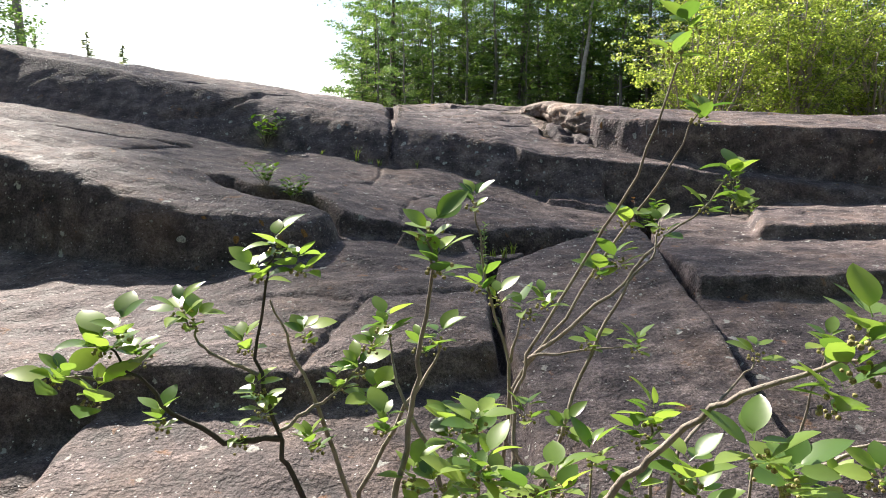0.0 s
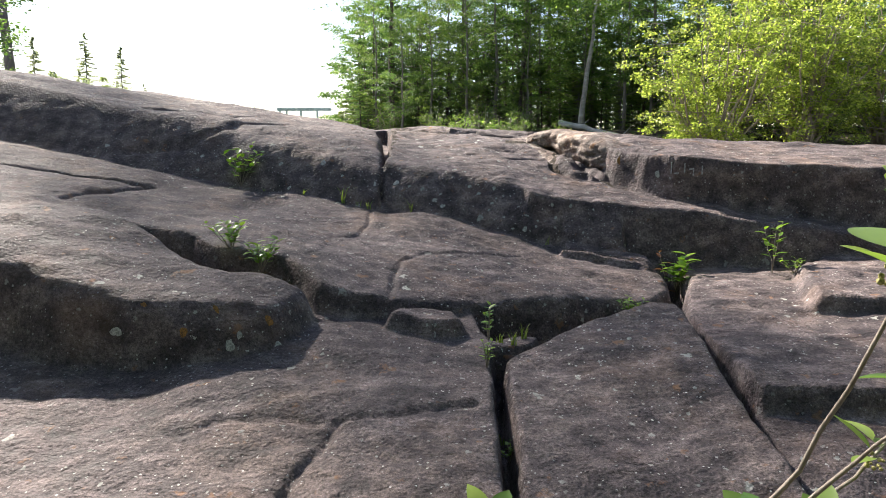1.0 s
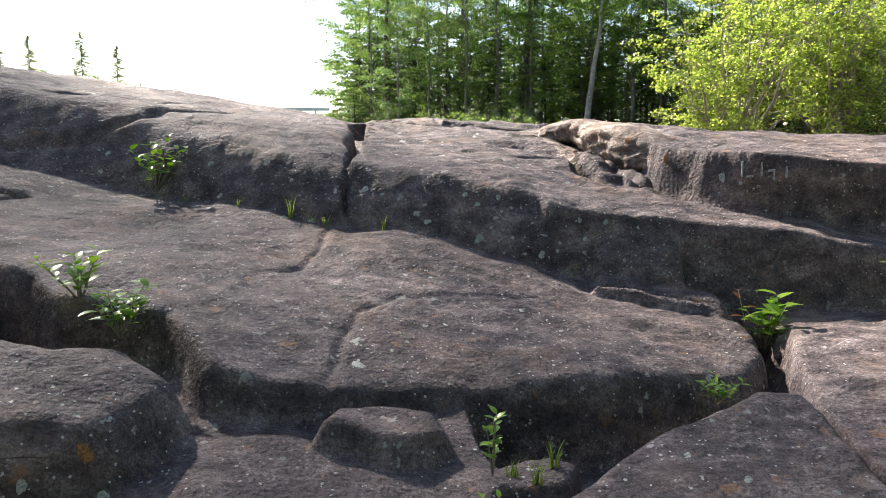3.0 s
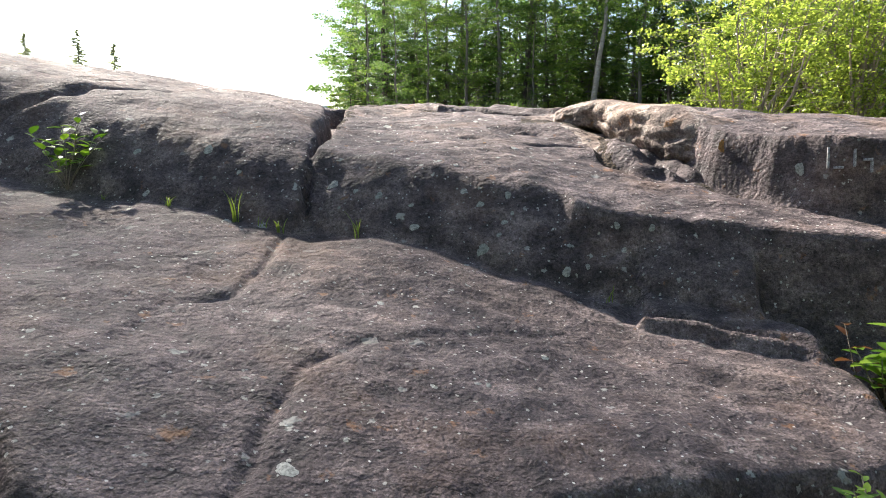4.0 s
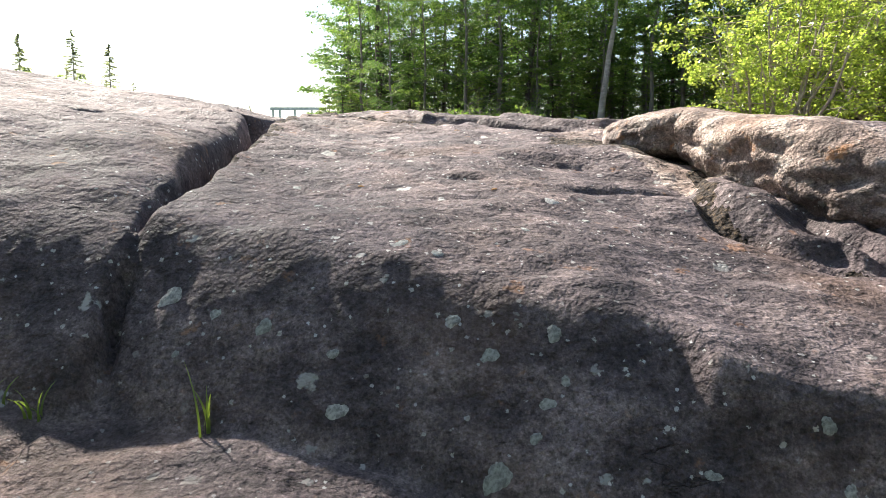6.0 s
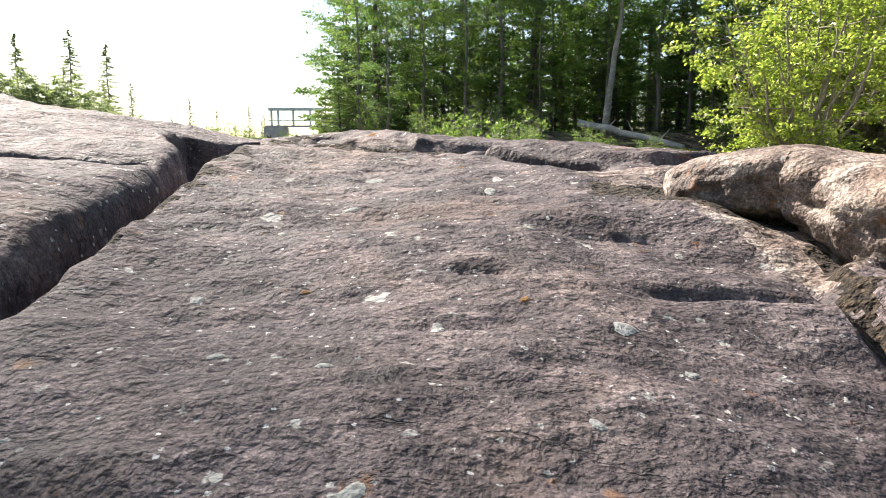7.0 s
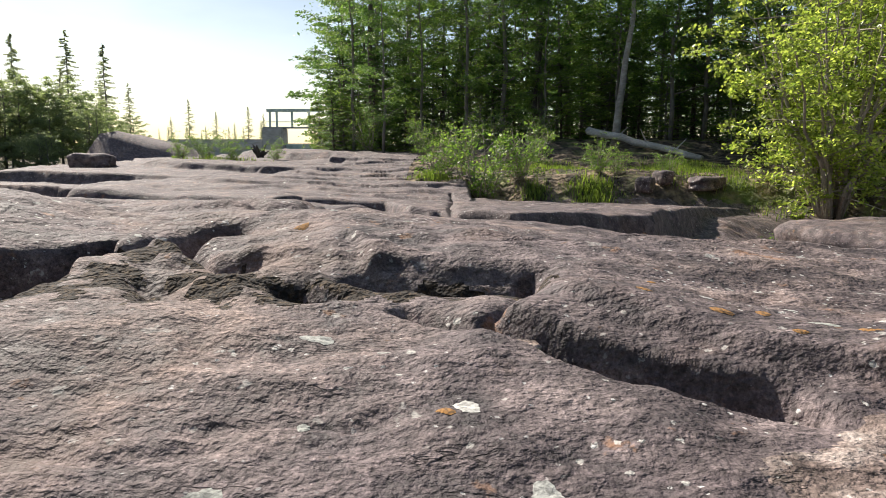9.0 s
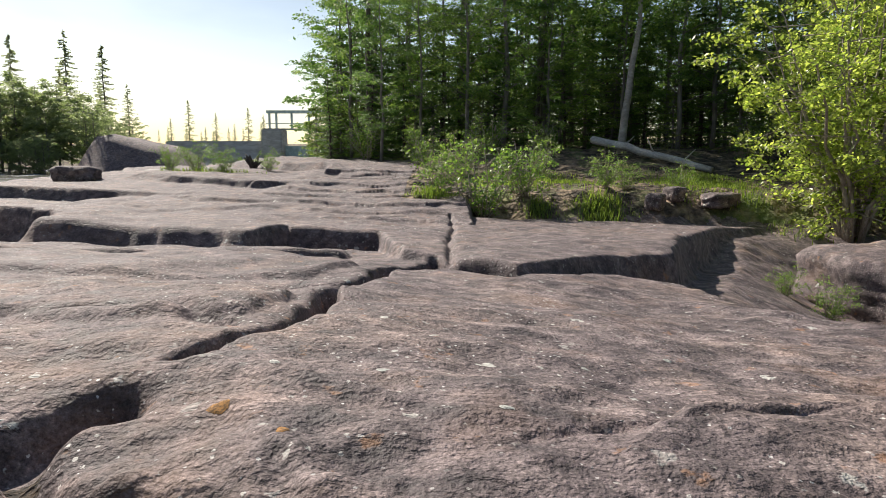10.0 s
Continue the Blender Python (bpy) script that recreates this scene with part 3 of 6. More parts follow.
# weather takes the sharpest corners off
for y0, y1, x0, x1 in ((3.0, 33.0, -60, 60), (15.0, 22.0, -60, 60)):
    soft_z = Z2.copy()
    soft_z[1:-1] = (Z2[:-2] + 2 * Z2[1:-1] + Z2[2:]) / 4
    soft_z[:, 1:-1] = (soft_z[:, :-2] + 2 * soft_z[:, 1:-1] + soft_z[:, 2:]) / 4
    Z2 = np.where((Y2 > y0) & (Y2 < y1) & (X2 > x0) & (X2 < x1), soft_z, Z2)
grain_z = 0.0040 * fbm(X2 * 15, Y2 * 18, 35, 3, 0.55)
Z2 = Z2 + np.where((np.abs(X2) < 3.6) & (Y2 > 3) & (Y2 < 14), grain_z, 0)
corner = (np.arange(NY - 1)[:, None] * NX + np.arange(NX - 1)[None, :]).ravel()
quads = np.stack([corner, corner + 1, corner + NX + 1, corner + NX], 1)
SOIL, s_nt, s_bsdf = material("forest_soil")
s_v = coords(s_nt)
s_n = noise_of(s_nt, s_v, 2.2, 7, 0.65)
s_col = ramp(s_nt, s_n, [(0.40, (0.03, 0.022, 0.016)), (0.5, (0.11, 0.082, 0.055)), (0.6, (0.27, 0.20, 0.13))])
s_nt.links.new(mixed(s_nt, ramp(s_nt, noise_of(s_nt, s_v, 0.7, 4), [(0.52, 0.0), (0.66, 0.7)]), s_col, (0.12, 0.17, 0.035)), s_bsdf.inputs["Base Color"])
s_bsdf.inputs["Roughness"].default_value = 0.95
bumped(s_nt, s_bsdf, [(noise_of(s_nt, s_v, 5.0, 3, 0.5), 1.0, 0.25)])
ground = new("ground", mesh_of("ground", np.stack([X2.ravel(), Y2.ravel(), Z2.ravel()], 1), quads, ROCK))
ground.data.materials.append(SOIL)
mid_x, mid_y = (X2[:-1, :-1] + X2[1:, 1:]).ravel() / 2, (Y2[:-1, :-1] + Y2[1:, 1:]).ravel() / 2
nose = (slab_drop(mid_x, mid_y, [(1.08, 10.3), (1.12, 10.08), (1.21, 9.95), (1.34, 9.88), (1.5, 9.84), (1.42, 9.62), (1.54, 9.38), (1.63, 9.06), (2.4, 8.8), (2.4, 10.6), (1.6, 10.6)], 0.1) < 5) & (line_distance(mid_x, mid_y, [(1.2, 10.1), (1.5, 9.85), (1.65, 9.6)]) < 0.30 + 0.22 * fbm(mid_x * 5, mid_y * 4, 72, 3))
# dark strip along the block's foot is both soil and painted undercut shade
dirt_and_shade = np.minimum(line_distance(mid_x, mid_y, [(0.88, 10.06), (1.10, 10.02), (1.24, 9.88), (1.34, 9.76)]) - 0.09, line_distance(mid_x, mid_y, [(1.30, 9.86), (1.48, 9.80), (1.42, 9.5), (1.30, 9.0), (1.44, 8.72), (1.95, 8.40)]) - 0.01)
dirt_and_shade = np.minimum(dirt_and_shade, line_distance(mid_x, mid_y, [(-0.63, 8.9), (-0.63, 10.4), (-0.74, 11.3)]) - 0.005)
dirt_and_shade = np.minimum(dirt_and_shade, line_distance(mid_x, mid_y, [(-1.0, 11.7), (-0.6, 11.75), (-0.36, 11.42), (-0.05, 11.16), (0.1, 11.3), (0.6, 11.30)]) - 0.035)
flat_here = np.abs(Z2[1:, 1:] - Z2[:-1, :-1]).ravel() < 0.03
spread_moss = np.exp(-(((mid_x + 0.45) / 0.55) ** 2 + ((mid_y - 11.25) / 0.42) ** 2)) + 0.25 * fbm(mid_x * 5, mid_y * 5, 76, 4, 0.6) > 0.74
dirt_and_shade = flat_here & (spread_moss & (fbm(mid_x * 11, mid_y * 11, 77, 3) > 0.05) | (dirt_and_shade < 0.02 + 0.06 * fbm(mid_x * 9, mid_y * 9, 75, 3)))
soil = ((mid_y > 26.0 - np.clip(mid_x - 9, 0, 40) * 0.25 + 0.4 * fbm(mid_x, mid_y, 71, 3)) & (mid_x > -0.6)) | (mid_y > 46) & (mid_x > -12) | (mid_y > 95) & (mid_x < -50)
ground.data.materials.append(ROCK_PALE)
# dark moss colour, also laid along the block's foot as undercut shade
MOSS_AND_SHADE, mo_nt, mo_bsdf = material("dry_moss_and_shade")
mo_v = coords(mo_nt)
mo_n = noise_of(mo_nt, mo_v, 55.0, 7, 0.75)
mo_nt.links.new(ramp(mo_nt, mo_n, [(0.42, (0.012, 0.009, 0.006)), (0.52, (0.036, 0.024, 0.016)), (0.62, (0.11, 0.075, 0.042))]), mo_bsdf.inputs["Base Color"])
mo_bsdf.inputs["Roughness"].default_value = 0.95
bumped(mo_nt, mo_bsdf, [(noise_of(mo_nt, mo_v, 45.0, 2, 0.5), 1.0, 0.03)])
ground.data.materials.append(MOSS_AND_SHADE)
ground.data.polygons.foreach_set("material_index", np.where(dirt_and_shade, 3, np.where(nose, 2, soil)).astype(np.int32))
tagged(ground, "dark grey-brown weathered bedrock shelves with open joints and lichen", "rock", kind="structure")


def ground_at(x, y):
    i = int(np.clip(np.searchsorted(GX, x), 1, NX - 1))
    j = int(np.clip(np.searchsorted(GY, y), 1, NY - 1))
    u, v = (x - GX[i - 1]) / (GX[i] - GX[i - 1]), (y - GY[j - 1]) / (GY[j] - GY[j - 1])
    return float(Z2[j - 1, i - 1] * (1 - u) * (1 - v) + Z2[j - 1, i] * u * (1 - v) + Z2[j, i - 1] * (1 - u) * v + Z2[j, i] * u * v)


# ---------------------------------------------------------------- plants: helpers
RNG = np.random.default_rng(7)


def part(name, me, parent, label=""):
    ob = new(name, me)
    ob.parent = parent
    if name in ("crown", "limb", "stem_clump"):
        ob["kind"] = "stuff"
    if label:
        ob["label"] = label
    return ob


def empty(name, m=None):
    ob = new(name)
    if m is not None:
        ob.matrix_basis = m
    return ob


def tube(points, radii, sides=7):
    """A tapered, bent round stem with closed ends."""
    pts = np.asarray(points, float)
    way = np.gradient(pts, axis=0)
    way /= np.linalg.norm(way, axis=1, keepdims=True) + 1e-9
    ref = np.array([0.31, 0.86, 0.40])
    a = np.cross(way, ref)
    a /= np.linalg.norm(a, axis=1, keepdims=True) + 1e-9
    b = np.cross(way, a)
    ang = np.arange(sides) * 2 * math.pi / sides
    ring = np.cos(ang)[None, :, None] * a[:, None] + np.sin(ang)[None, :, None] * b[:, None]
    verts = (pts[:, None] + ring * np.asarray(radii, float)[:, None, None]).reshape(-1, 3)
    faces = []
    for i in range(len(pts) - 1):
        for k in range(sides):
            n = (k + 1) % sides
            faces.append((i * sides + k, i * sides + n, (i + 1) * sides + n, (i + 1) * sides + k))
    tip, foot = len(verts), len(verts) + 1
    verts = np.vstack([verts, pts[-1] + way[-1] * radii[-1], pts[0]])
    last = (len(pts) - 1) * sides
    for k in range(0, sides, 1):
        n = (k + 1) % sides
        faces.append((last + k, last + n, tip, tip))
        faces.append((n, k, foot, foot))
    return verts, faces


def tubes_mesh(name, parts, mat):
    """Several tubes as one mesh."""
    me = bpy.data.meshes.new(name)
    vs, fs, n = [], [], 0
    for v, f in parts:
        vs.append(v)
        fs += [tuple(dict.fromkeys(i + n for i in q)) for q in f]
        n += len(v)
    me.from_pydata(np.vstack(vs).tolist(), [], fs)
    me.polygons.foreach_set("use_smooth", np.ones(len(fs), bool))
    me.materials.append(mat)
    return me


def bend(a, b, n=6, sag=0.0, wob=0.0, rng=RNG):
    t = np.linspace(0, 1, n)[:, None]
    p = np.asarray(a) * (1 - t) + np.asarray(b) * t
    p[:, 2] += sag * np.sin(t[:, 0] * math.pi)
    p[1:-1] += rng.normal(0, wob, (n - 2, 3))
    return p


def leaves_mesh(name, at, size, mat, rng=RNG, up=0.5, narrow=0.55, along=None, droop=0.0):
    """A crowd of small folded leaves at the given places."""
    n = len(at)
    nor = rng.normal(0, 1, (n, 3))
    nor[:, 2] = np.abs(nor[:, 2]) + up
    nor /= np.linalg.norm(nor, axis=1, keepdims=True)
    d = rng.normal(0, 1, (n, 3)) if along is None else along + rng.normal(0, 0.35, (n, 3))
    d[:, 2] -= droop
    d -= (d * nor).sum(1, keepdims=True) * nor
    d /= np.linalg.norm(d, axis=1, keepdims=True) + 1e-9
    side = np.cross(nor, d)
    s = (size * rng.uniform(0.6, 1.25, n))[:, None]
    base, tip = at - d * s * 0.5, at + d * s * 0.5
    mid = at - nor * s * 0.06
    l, r = mid - side * s * narrow * 0.5 + nor * s * 0.10, mid + side * s * narrow * 0.5 + nor * s * 0.10
    verts = np.stack([base, r, tip, l], 1).reshape(-1, 3)
    faces = np.arange(4 * n).reshape(-1, 4)
    return mesh_of(name, verts, faces, mat, smooth=False)


# ---------------------------------------------------------------- trees
def broad_tree(name, h, spread, n_leaf, size, leaf_mat, bark, seed, low=0.12, girth=0.16, n_limb=22):
    """A broadleaf tree: bent trunk, forked limbs, leaves in flat drooping sprays with gaps between them."""
    rng = np.random.default_rng(seed)
    root = empty(name)
    top = np.array([rng.normal(0, 0.3), rng.normal(0, 0.3), h])
    axis = bend((0, 0, -0.15), top, 9, 0, 0.10, rng)
    part("trunk", tubes_mesh("trunk", [tube(axis, np.linspace(girth, 0.02, 9), 9)], bark), root)
    limbs, sprays = [], []
    for k in range(n_limb):
        f = low + (0.97 - low) * (k + rng.uniform(0, 0.9)) / n_limb
        start = np.array([np.interp(f * h, axis[:, 2], axis[:, i]) for i in range(3)])
        a = k * 2.4 + rng.uniform(-0.4, 0.4)
        reach = spread * (0.45 + 0.75 * math.sin(math.pi * min(1, f * 0.9 + 0.12))) * rng.uniform(0.5, 1.15)
        end = start + np.array([math.cos(a) * reach, math.sin(a) * reach, reach * rng.uniform(0.1, 0.6)])
        p = bend(start, end, 6, 0.06 * reach, 0.07, rng)
        limbs.append(tube(p, np.linspace(girth * 0.32 * (1 - f * 0.6), 0.008, 6), 5))
        for u in (0.4, 0.58, 0.74, 0.88, 1.0):
            c = p[0] * (1 - u) + p[-1] * u
            for side in (-1, 1):
                b = a + side * rng.uniform(0.5, 1.1)
                r = 0.34 * reach * rng.uniform(0.4, 1.1)
                e = c + np.array([math.cos(b) * r, math.sin(b) * r, rng.normal(0.0, 0.16)])
                limbs.append(tube(bend(c, e, 3, 0.02, 0.02, rng), (0.014, 0.009, 0.004), 4))
                sprays.append((e, b, r))
    part("limb", tubes_mesh("limb", limbs, bark), root)
    weights = np.array([0.3 + r for _, _, r in sprays]) * rng.uniform(0.35, 1.6, len(sprays))
    pick = rng.choice(len(sprays), n_leaf, p=weights / weights.sum())
    at = np.array([e for e, _, _ in sprays])[pick]
    ang = np.array([b for _, b, _ in sprays])[pick]
    along, across = rng.normal(0, 0.34, n_leaf) * (0.6 + 0.13 * spread), rng.normal(0, 0.20, n_leaf) * (0.6 + 0.13 * spread)
    way = np.stack([np.cos(ang), np.sin(ang), np.zeros(n_leaf)], 1)
    at = at + way * along[:, None] + np.stack([-way[:, 1], way[:, 0], way[:, 2]], 1) * across[:, None]
    at[:, 2] += rng.normal(0, 0.075, n_leaf) - 0.35 * (along ** 2 + across ** 2)
    keep = at[:, 2] > 0.25
    part("crown", leaves_mesh("crown", at[keep], size, leaf_mat, rng, 0.9, 0.58, way[keep], 0.25), root)
    return root


def cedar_tree(name, h, spread, n_leaf, size, leaf_mat, bark, seed, bare=0.04, tiers=0.42):
    """A conifer: tiers of boughs, each a flat fan of sprays that sags and lifts at its tip."""
    rng = np.random.default_rng(seed)
    root = empty(name)
    axis = bend((0, 0, -0.15), (rng.normal(0, 0.2), rng.normal(0, 0.2), h), 8, 0, 0.05, rng)
    part("trunk", tubes_mesh("trunk", [tube(axis, np.linspace(0.035 + h * 0.012, 0.015, 8), 8)], bark), root)
    at, along, limbs = [], [], []
    n_tier = max(6, int(h * (1 - bare) / tiers))
    boughs = [(k, j) for k in range(n_tier) for j in range(6)]
    per = max(8, n_leaf // len(boughs))
    for k, j in boughs:
        f = bare + (0.985 - bare) * (k + rng.normal(0, 0.16)) / n_tier
        if rng.random() < 0.14:
            continue
        a = j * math.pi / 3 + k * 0.55 + rng.uniform(-0.35, 0.35)
        reach = spread * max(0.0, 1 - f) ** 0.8 * rng.uniform(0.45, 1.15) + 0.14
        root_at = np.array([0, 0, f * h])
        way = np.array([math.cos(a), math.sin(a), 0])
        cross = np.array([-way[1], way[0], 0])
        u = rng.uniform(0.1, 1.0, per) ** 0.65
        w = rng.uniform(-1, 1, per) * 0.30 * np.sin(math.pi * np.clip(u * 0.82 + 0.1, 0, 1)) * reach
        p = root_at + way * (u * reach)[:, None] + cross * w[:, None]
        p[:, 2] += reach * (-0.36 * u + 0.24 * u ** 3) - 0.22 * np.abs(w) + rng.normal(0, 0.03, per)
        at.append(p)
        along.append(way + cross * np.sign(w)[:, None] * 0.7)
        tip = root_at + way * reach * 0.92
        tip[2] -= 0.12 * reach
        limbs.append(tube(bend(root_at, tip, 4, -0.05 * reach, 0.01, rng), np.linspace(0.016 + 0.008 * reach, 0.004, 4), 4))
    part("limb", tubes_mesh("limb", limbs, bark), root)
    part("crown", leaves_mesh("crown", np.vstack(at), size, leaf_mat, rng, 1.3, 0.42, np.vstack(along), 0.3), root)
    return root


def spire_tree(name, h, spread, n_leaf, size, leaf_mat, bark, seed, gaps=0.3):
    """A thin northern spruce with uneven, drooping branches."""
    rng = np.random.default_rng(seed)
    root = empty(name)
    axis = bend((0, 0, -0.5), (rng.normal(0, 0.15), 0, h), 7, 0, 0.06, rng)
    part("trunk", tubes_mesh("trunk", [tube(axis, np.linspace(h * 0.013, 0.02, 7), 6)], bark), root)
    at, along, limbs = [], [], []
    n_branch = 150
    per = n_leaf // n_branch
    for k in range(n_branch):
        f = 0.06 + 0.93 * (k / n_branch)
        if rng.random() < gaps * 0.6:
            continue
        a = rng.uniform(0, 2 * math.pi)
        reach = spread * ((1 - f) ** 0.8 * rng.uniform(0.35, 1.15) + 0.03)
        way = np.array([math.cos(a), math.sin(a), 0])
        u = rng.uniform(0.1, 1, per)
        p = np.array([0, 0, f * h]) + way * (u * reach)[:, None]
        p[:, 2] += reach * (-0.42 * u + 0.22 * u ** 2)
        p += rng.normal(0, 1, (per, 3)) * np.array([0.06, 0.06, 0.03]) * spread * (0.3 + u)[:, None] * (1.1 - f)
        at.append(p)
        along.append(np.repeat(way[None], per, 0))
        limbs.append(tube(bend((0, 0, f * h), np.array([0, 0, f * h - reach * 0.17]) + way * reach, 3, 0, 0, rng), np.linspace(0.05, 0.015, 3), 3))
    part("limb", tubes_mesh("limb", limbs, bark), root)
    part("crown", leaves_mesh("crown", np.vstack(at), size, leaf_mat, rng, 0.4, 0.4, np.vstack(along), 0.5), root)
    return root


def many_stemmed(name, h, spread, stems, n_leaf, size, leaf_mat, bark, seed, low=0.18):
    """An alder-like bush: thin stems rising from one foot, leafy from low down."""
    rng = np.random.default_rng(seed)
    root = empty(name)
    tubes, clumps = [], []
    for k in range(stems):
        a = k * 2.4 + rng.uniform(-0.5, 0.5)
        r = spread * rng.uniform(0.25, 1.0)
        foot = np.array([math.cos(a), math.sin(a), 0]) * 0.05 * spread
        top = np.array([math.cos(a) * r, math.sin(a) * r, h * rng.uniform(0.55, 1.0) * (1.1 - 0.35 * r / spread)])
        p = bend(foot - (0, 0, 0.1), top, 8, 0.12 * r, 0.035 * h ** 0.5, rng)
        tubes.append(tube(p, np.linspace(0.008 * h, 0.006, 8), 5))
        for u in np.linspace(low, 1.0, 9):
            c = np.array([np.interp(u, np.linspace(0, 1, 8), p[:, i]) for i in range(3)])
            out = c + rng.normal(0, 1, 3) * spread * np.array([0.22, 0.22, 0.08]) * (1.2 - 0.5 * u)
            tubes.append(tube(bend(c, out, 3, 0, 0.01, rng), (0.0022 * h, 0.0015 * h, 0.003), 4))
            clumps += [out, (c + out) / 2, out + rng.normal(0, 0.09 * spread, 3)]
    part("stem_clump", tubes_mesh("stem_clump", tubes, bark), root)
    clumps = np.array(clumps)
    weights = rng.uniform(0.1, 1.0, len(clumps)) ** 2
    at = clumps[rng.choice(len(clumps), n_leaf, p=weights / weights.sum())] + rng.normal(0, 1, (n_leaf, 3)) * np.array([1.0, 1.0, 0.55]) * (0.030 * spread + 0.035)
    at = at[at[:, 2] > 0.06]
    part("crown", leaves_mesh("crown", at, size, leaf_mat, rng, 0.5, 0.6), root)
    return root


def planted(proto, x, y, turn, scale, z=None, lean=0.0):
    z = ground_at(x, y) if z is None else z
    ob = copy_thing(proto, pose(x, y, z, 0, lean, turn))
    ob.scale = (scale, scale, scale * 1.0)
    return ob


def place(ob, x, y, turn=0.0, scale=1.0, z=None):
    ob.matrix_basis = pose(x, y, ground_at(x, y) if z is None else z, 0, 0, turn) @ Matrix.Scale(scale, 4)
    return ob


# the wood on the bank
BROAD = [tagged(broad_tree("broadleaf_tree", 15.0, 2.8, 14000, 0.145, LEAF_MID, BARK_GREY, 31, 0.10, 0.15, 26), "tall broadleaf tree in full dark green summer leaf", "tree", "wood on the bank"),
         tagged(broad_tree("broadleaf_tree", 17.0, 2.5, 14000, 0.15, LEAF_DARK, BARK_GREY, 32, 0.16, 0.17, 26), "tall slender broadleaf tree with green leaf to near the ground", "tree", "wood on the bank")]
CEDAR = [tagged(cedar_tree("cedar_tree", 9.0, 2.3, 12000, 0.16, LEAF_CEDAR, BARK_DARK, 41), "dense green cedar with drooping sprays to the ground", "tree", "wood on the bank"),
         tagged(cedar_tree("cedar_tree", 14.0, 2.6, 13000, 0.18, LEAF_CEDAR, BARK_GREY, 42, 0.10, 0.55), "tall dark green cedar of the wood", "tree", "wood on the bank")]
BEHIND = [tagged(broad_tree("broadleaf_tree", 16.0, 3.0, 4200, 0.28, LEAF_DARK, BARK_DARK, 33, 0.06, 0.16), "tall broadleaf tree, deep in the wood and added unseen around the walk", "tree", "wood on the bank"),
          tagged(cedar_tree("cedar_tree", 13.0, 2.6, 4200, 0.32, LEAF_CEDAR, BARK_DARK, 43, 0.05, 0.6), "dark green cedar, deep in the wood and added unseen around the walk", "tree", "wood on the bank")]
YOUNG = tagged(cedar_tree("young_cedar", 4.2, 1.5, 7000, 0.12, LEAF_BRIGHT, BARK_GREY, 44, 0.02, 0.28), "dense bright green young cedar at the edge of the wood", "tree", "young cedars at the wood's edge")
place(YOUNG, -5.2, 43.5, 20, 1.0)
for x, y, turn, sc in ((-6.1, 45.0, 80, 1.05), (-4.4, 42.6, 140, 0.75), (-3.6, 43.8, 200, 0.9), (7.4, 39.5, 10, 0.8), (9.4, 37.6, 250, 0.7), (1.9, 40.0, 330, 0.7), (-1.0, 41.0, 60, 0.6), (11.6, 36.5, 100, 0.8)):
    young = copy_thing(YOUNG, pose(x, y, ground_at(x, y), 0, 0, turn))
    young.scale = (sc, sc, sc)
place(BEHIND[0], 6.0, 58.0)
place(BEHIND[1], 10.0, 56.0)
place(BROAD[0], 1.2, 44.0)
place(BROAD[1], 5.0, 42.5, 40)
place(CEDAR[0], -5.6, 50.0)
place(CEDAR[1], -3.3, 47.5)
wood = np.random.default_rng(5)
spots = [(-4.6, 53.0, 1, 1.0, "b"), (-6.6, 57.5, 0, 1.05, "b"), (-6.2, 53.5, 0, 0.75, "c"), (-1.6, 45.5, 0, 0.95, "c"), (3.0, 41.5, 0, 0.8, "c"), (8.6, 41.0, 1, 0.95, "c"),
         (11.0, 39.0, 0, 1.0, "c"), (13.2, 37.5, 1, 0.9, "b"), (15.5, 36.0, 0, 1.0, "b"), (6.8, 45.0, 1, 1.05, "b"), (-1.0, 50.0, 0, 1.1, "b"), (18.5, 35.0, 1, 1.0, "c"), (21.5, 33.0, 0, 1.1, "b"), (9.5, 44.5, 0, 1.1, "b")]
for row, (y0, step, sc) in enumerate(((49.0, 2.9, 0.95), (55.0, 3.6, 0.98), (62.0, 3.9, 1.1))):
    x = -4.8 - 0.3 * row
    while x < 40 - 3 * row:
        spots.append((x + wood.uniform(-0.8, 0.8), y0 - max(0, x - 6) * 0.33 + wood.uniform(-1.6, 1.6), int(wood.integers(0, 2)), sc * wood.uniform(0.85, 1.12), "b" if wood.random() < 0.6 else "c"))
        x += step
# low growth that closes the foot of the wood
x = -4.6
while x < 24:
    spots.append((x + wood.uniform(-0.4, 0.4), 41.5 - max(0, x - 3) * 0.33 + wood.uniform(-1.0, 1.5), 0, wood.uniform(0.35, 0.6), "c"))
    spots.append((x + wood.uniform(-0.4, 0.9), 45.5 - max(0, x - 3) * 0.33 + wood.uniform(-1.0, 1.5), 1, wood.uniform(0.45, 0.7), "c"))
    x += 1.5
for k in range(26):
    spots.append((-3.8 + 1.5 * k, 57 - max(0, 1.5 * k - 8) * 0.33, k % 2, 0.55 + 0.1 * (k % 3), "c"))
for k in range(24):
    spots.append((-4.6 + 1.5 * k, 60.5 - max(0, 1.5 * k - 9) * 0.33, 1, 0.62 + 0.07 * (k % 4), "c"))
for k in range(16):
    spots.append((-3.5 + 2.3 * k, 66 - max(0, 2.3 * k - 10) * 0.3, k % 2, 0.8, "c"))
for k, x in enumerate((-3.9, -1.2, 0.4, 2.4, 5.6, 8.2, 9.8, 11.8, 14.0, 16.6, 19.5)):
    spots.append((x, 42.0 - max(0, x - 4) * 0.42 + 1.2 * (k % 2), k % 2, 0.78 + 0.06 * (k % 3), "b"))
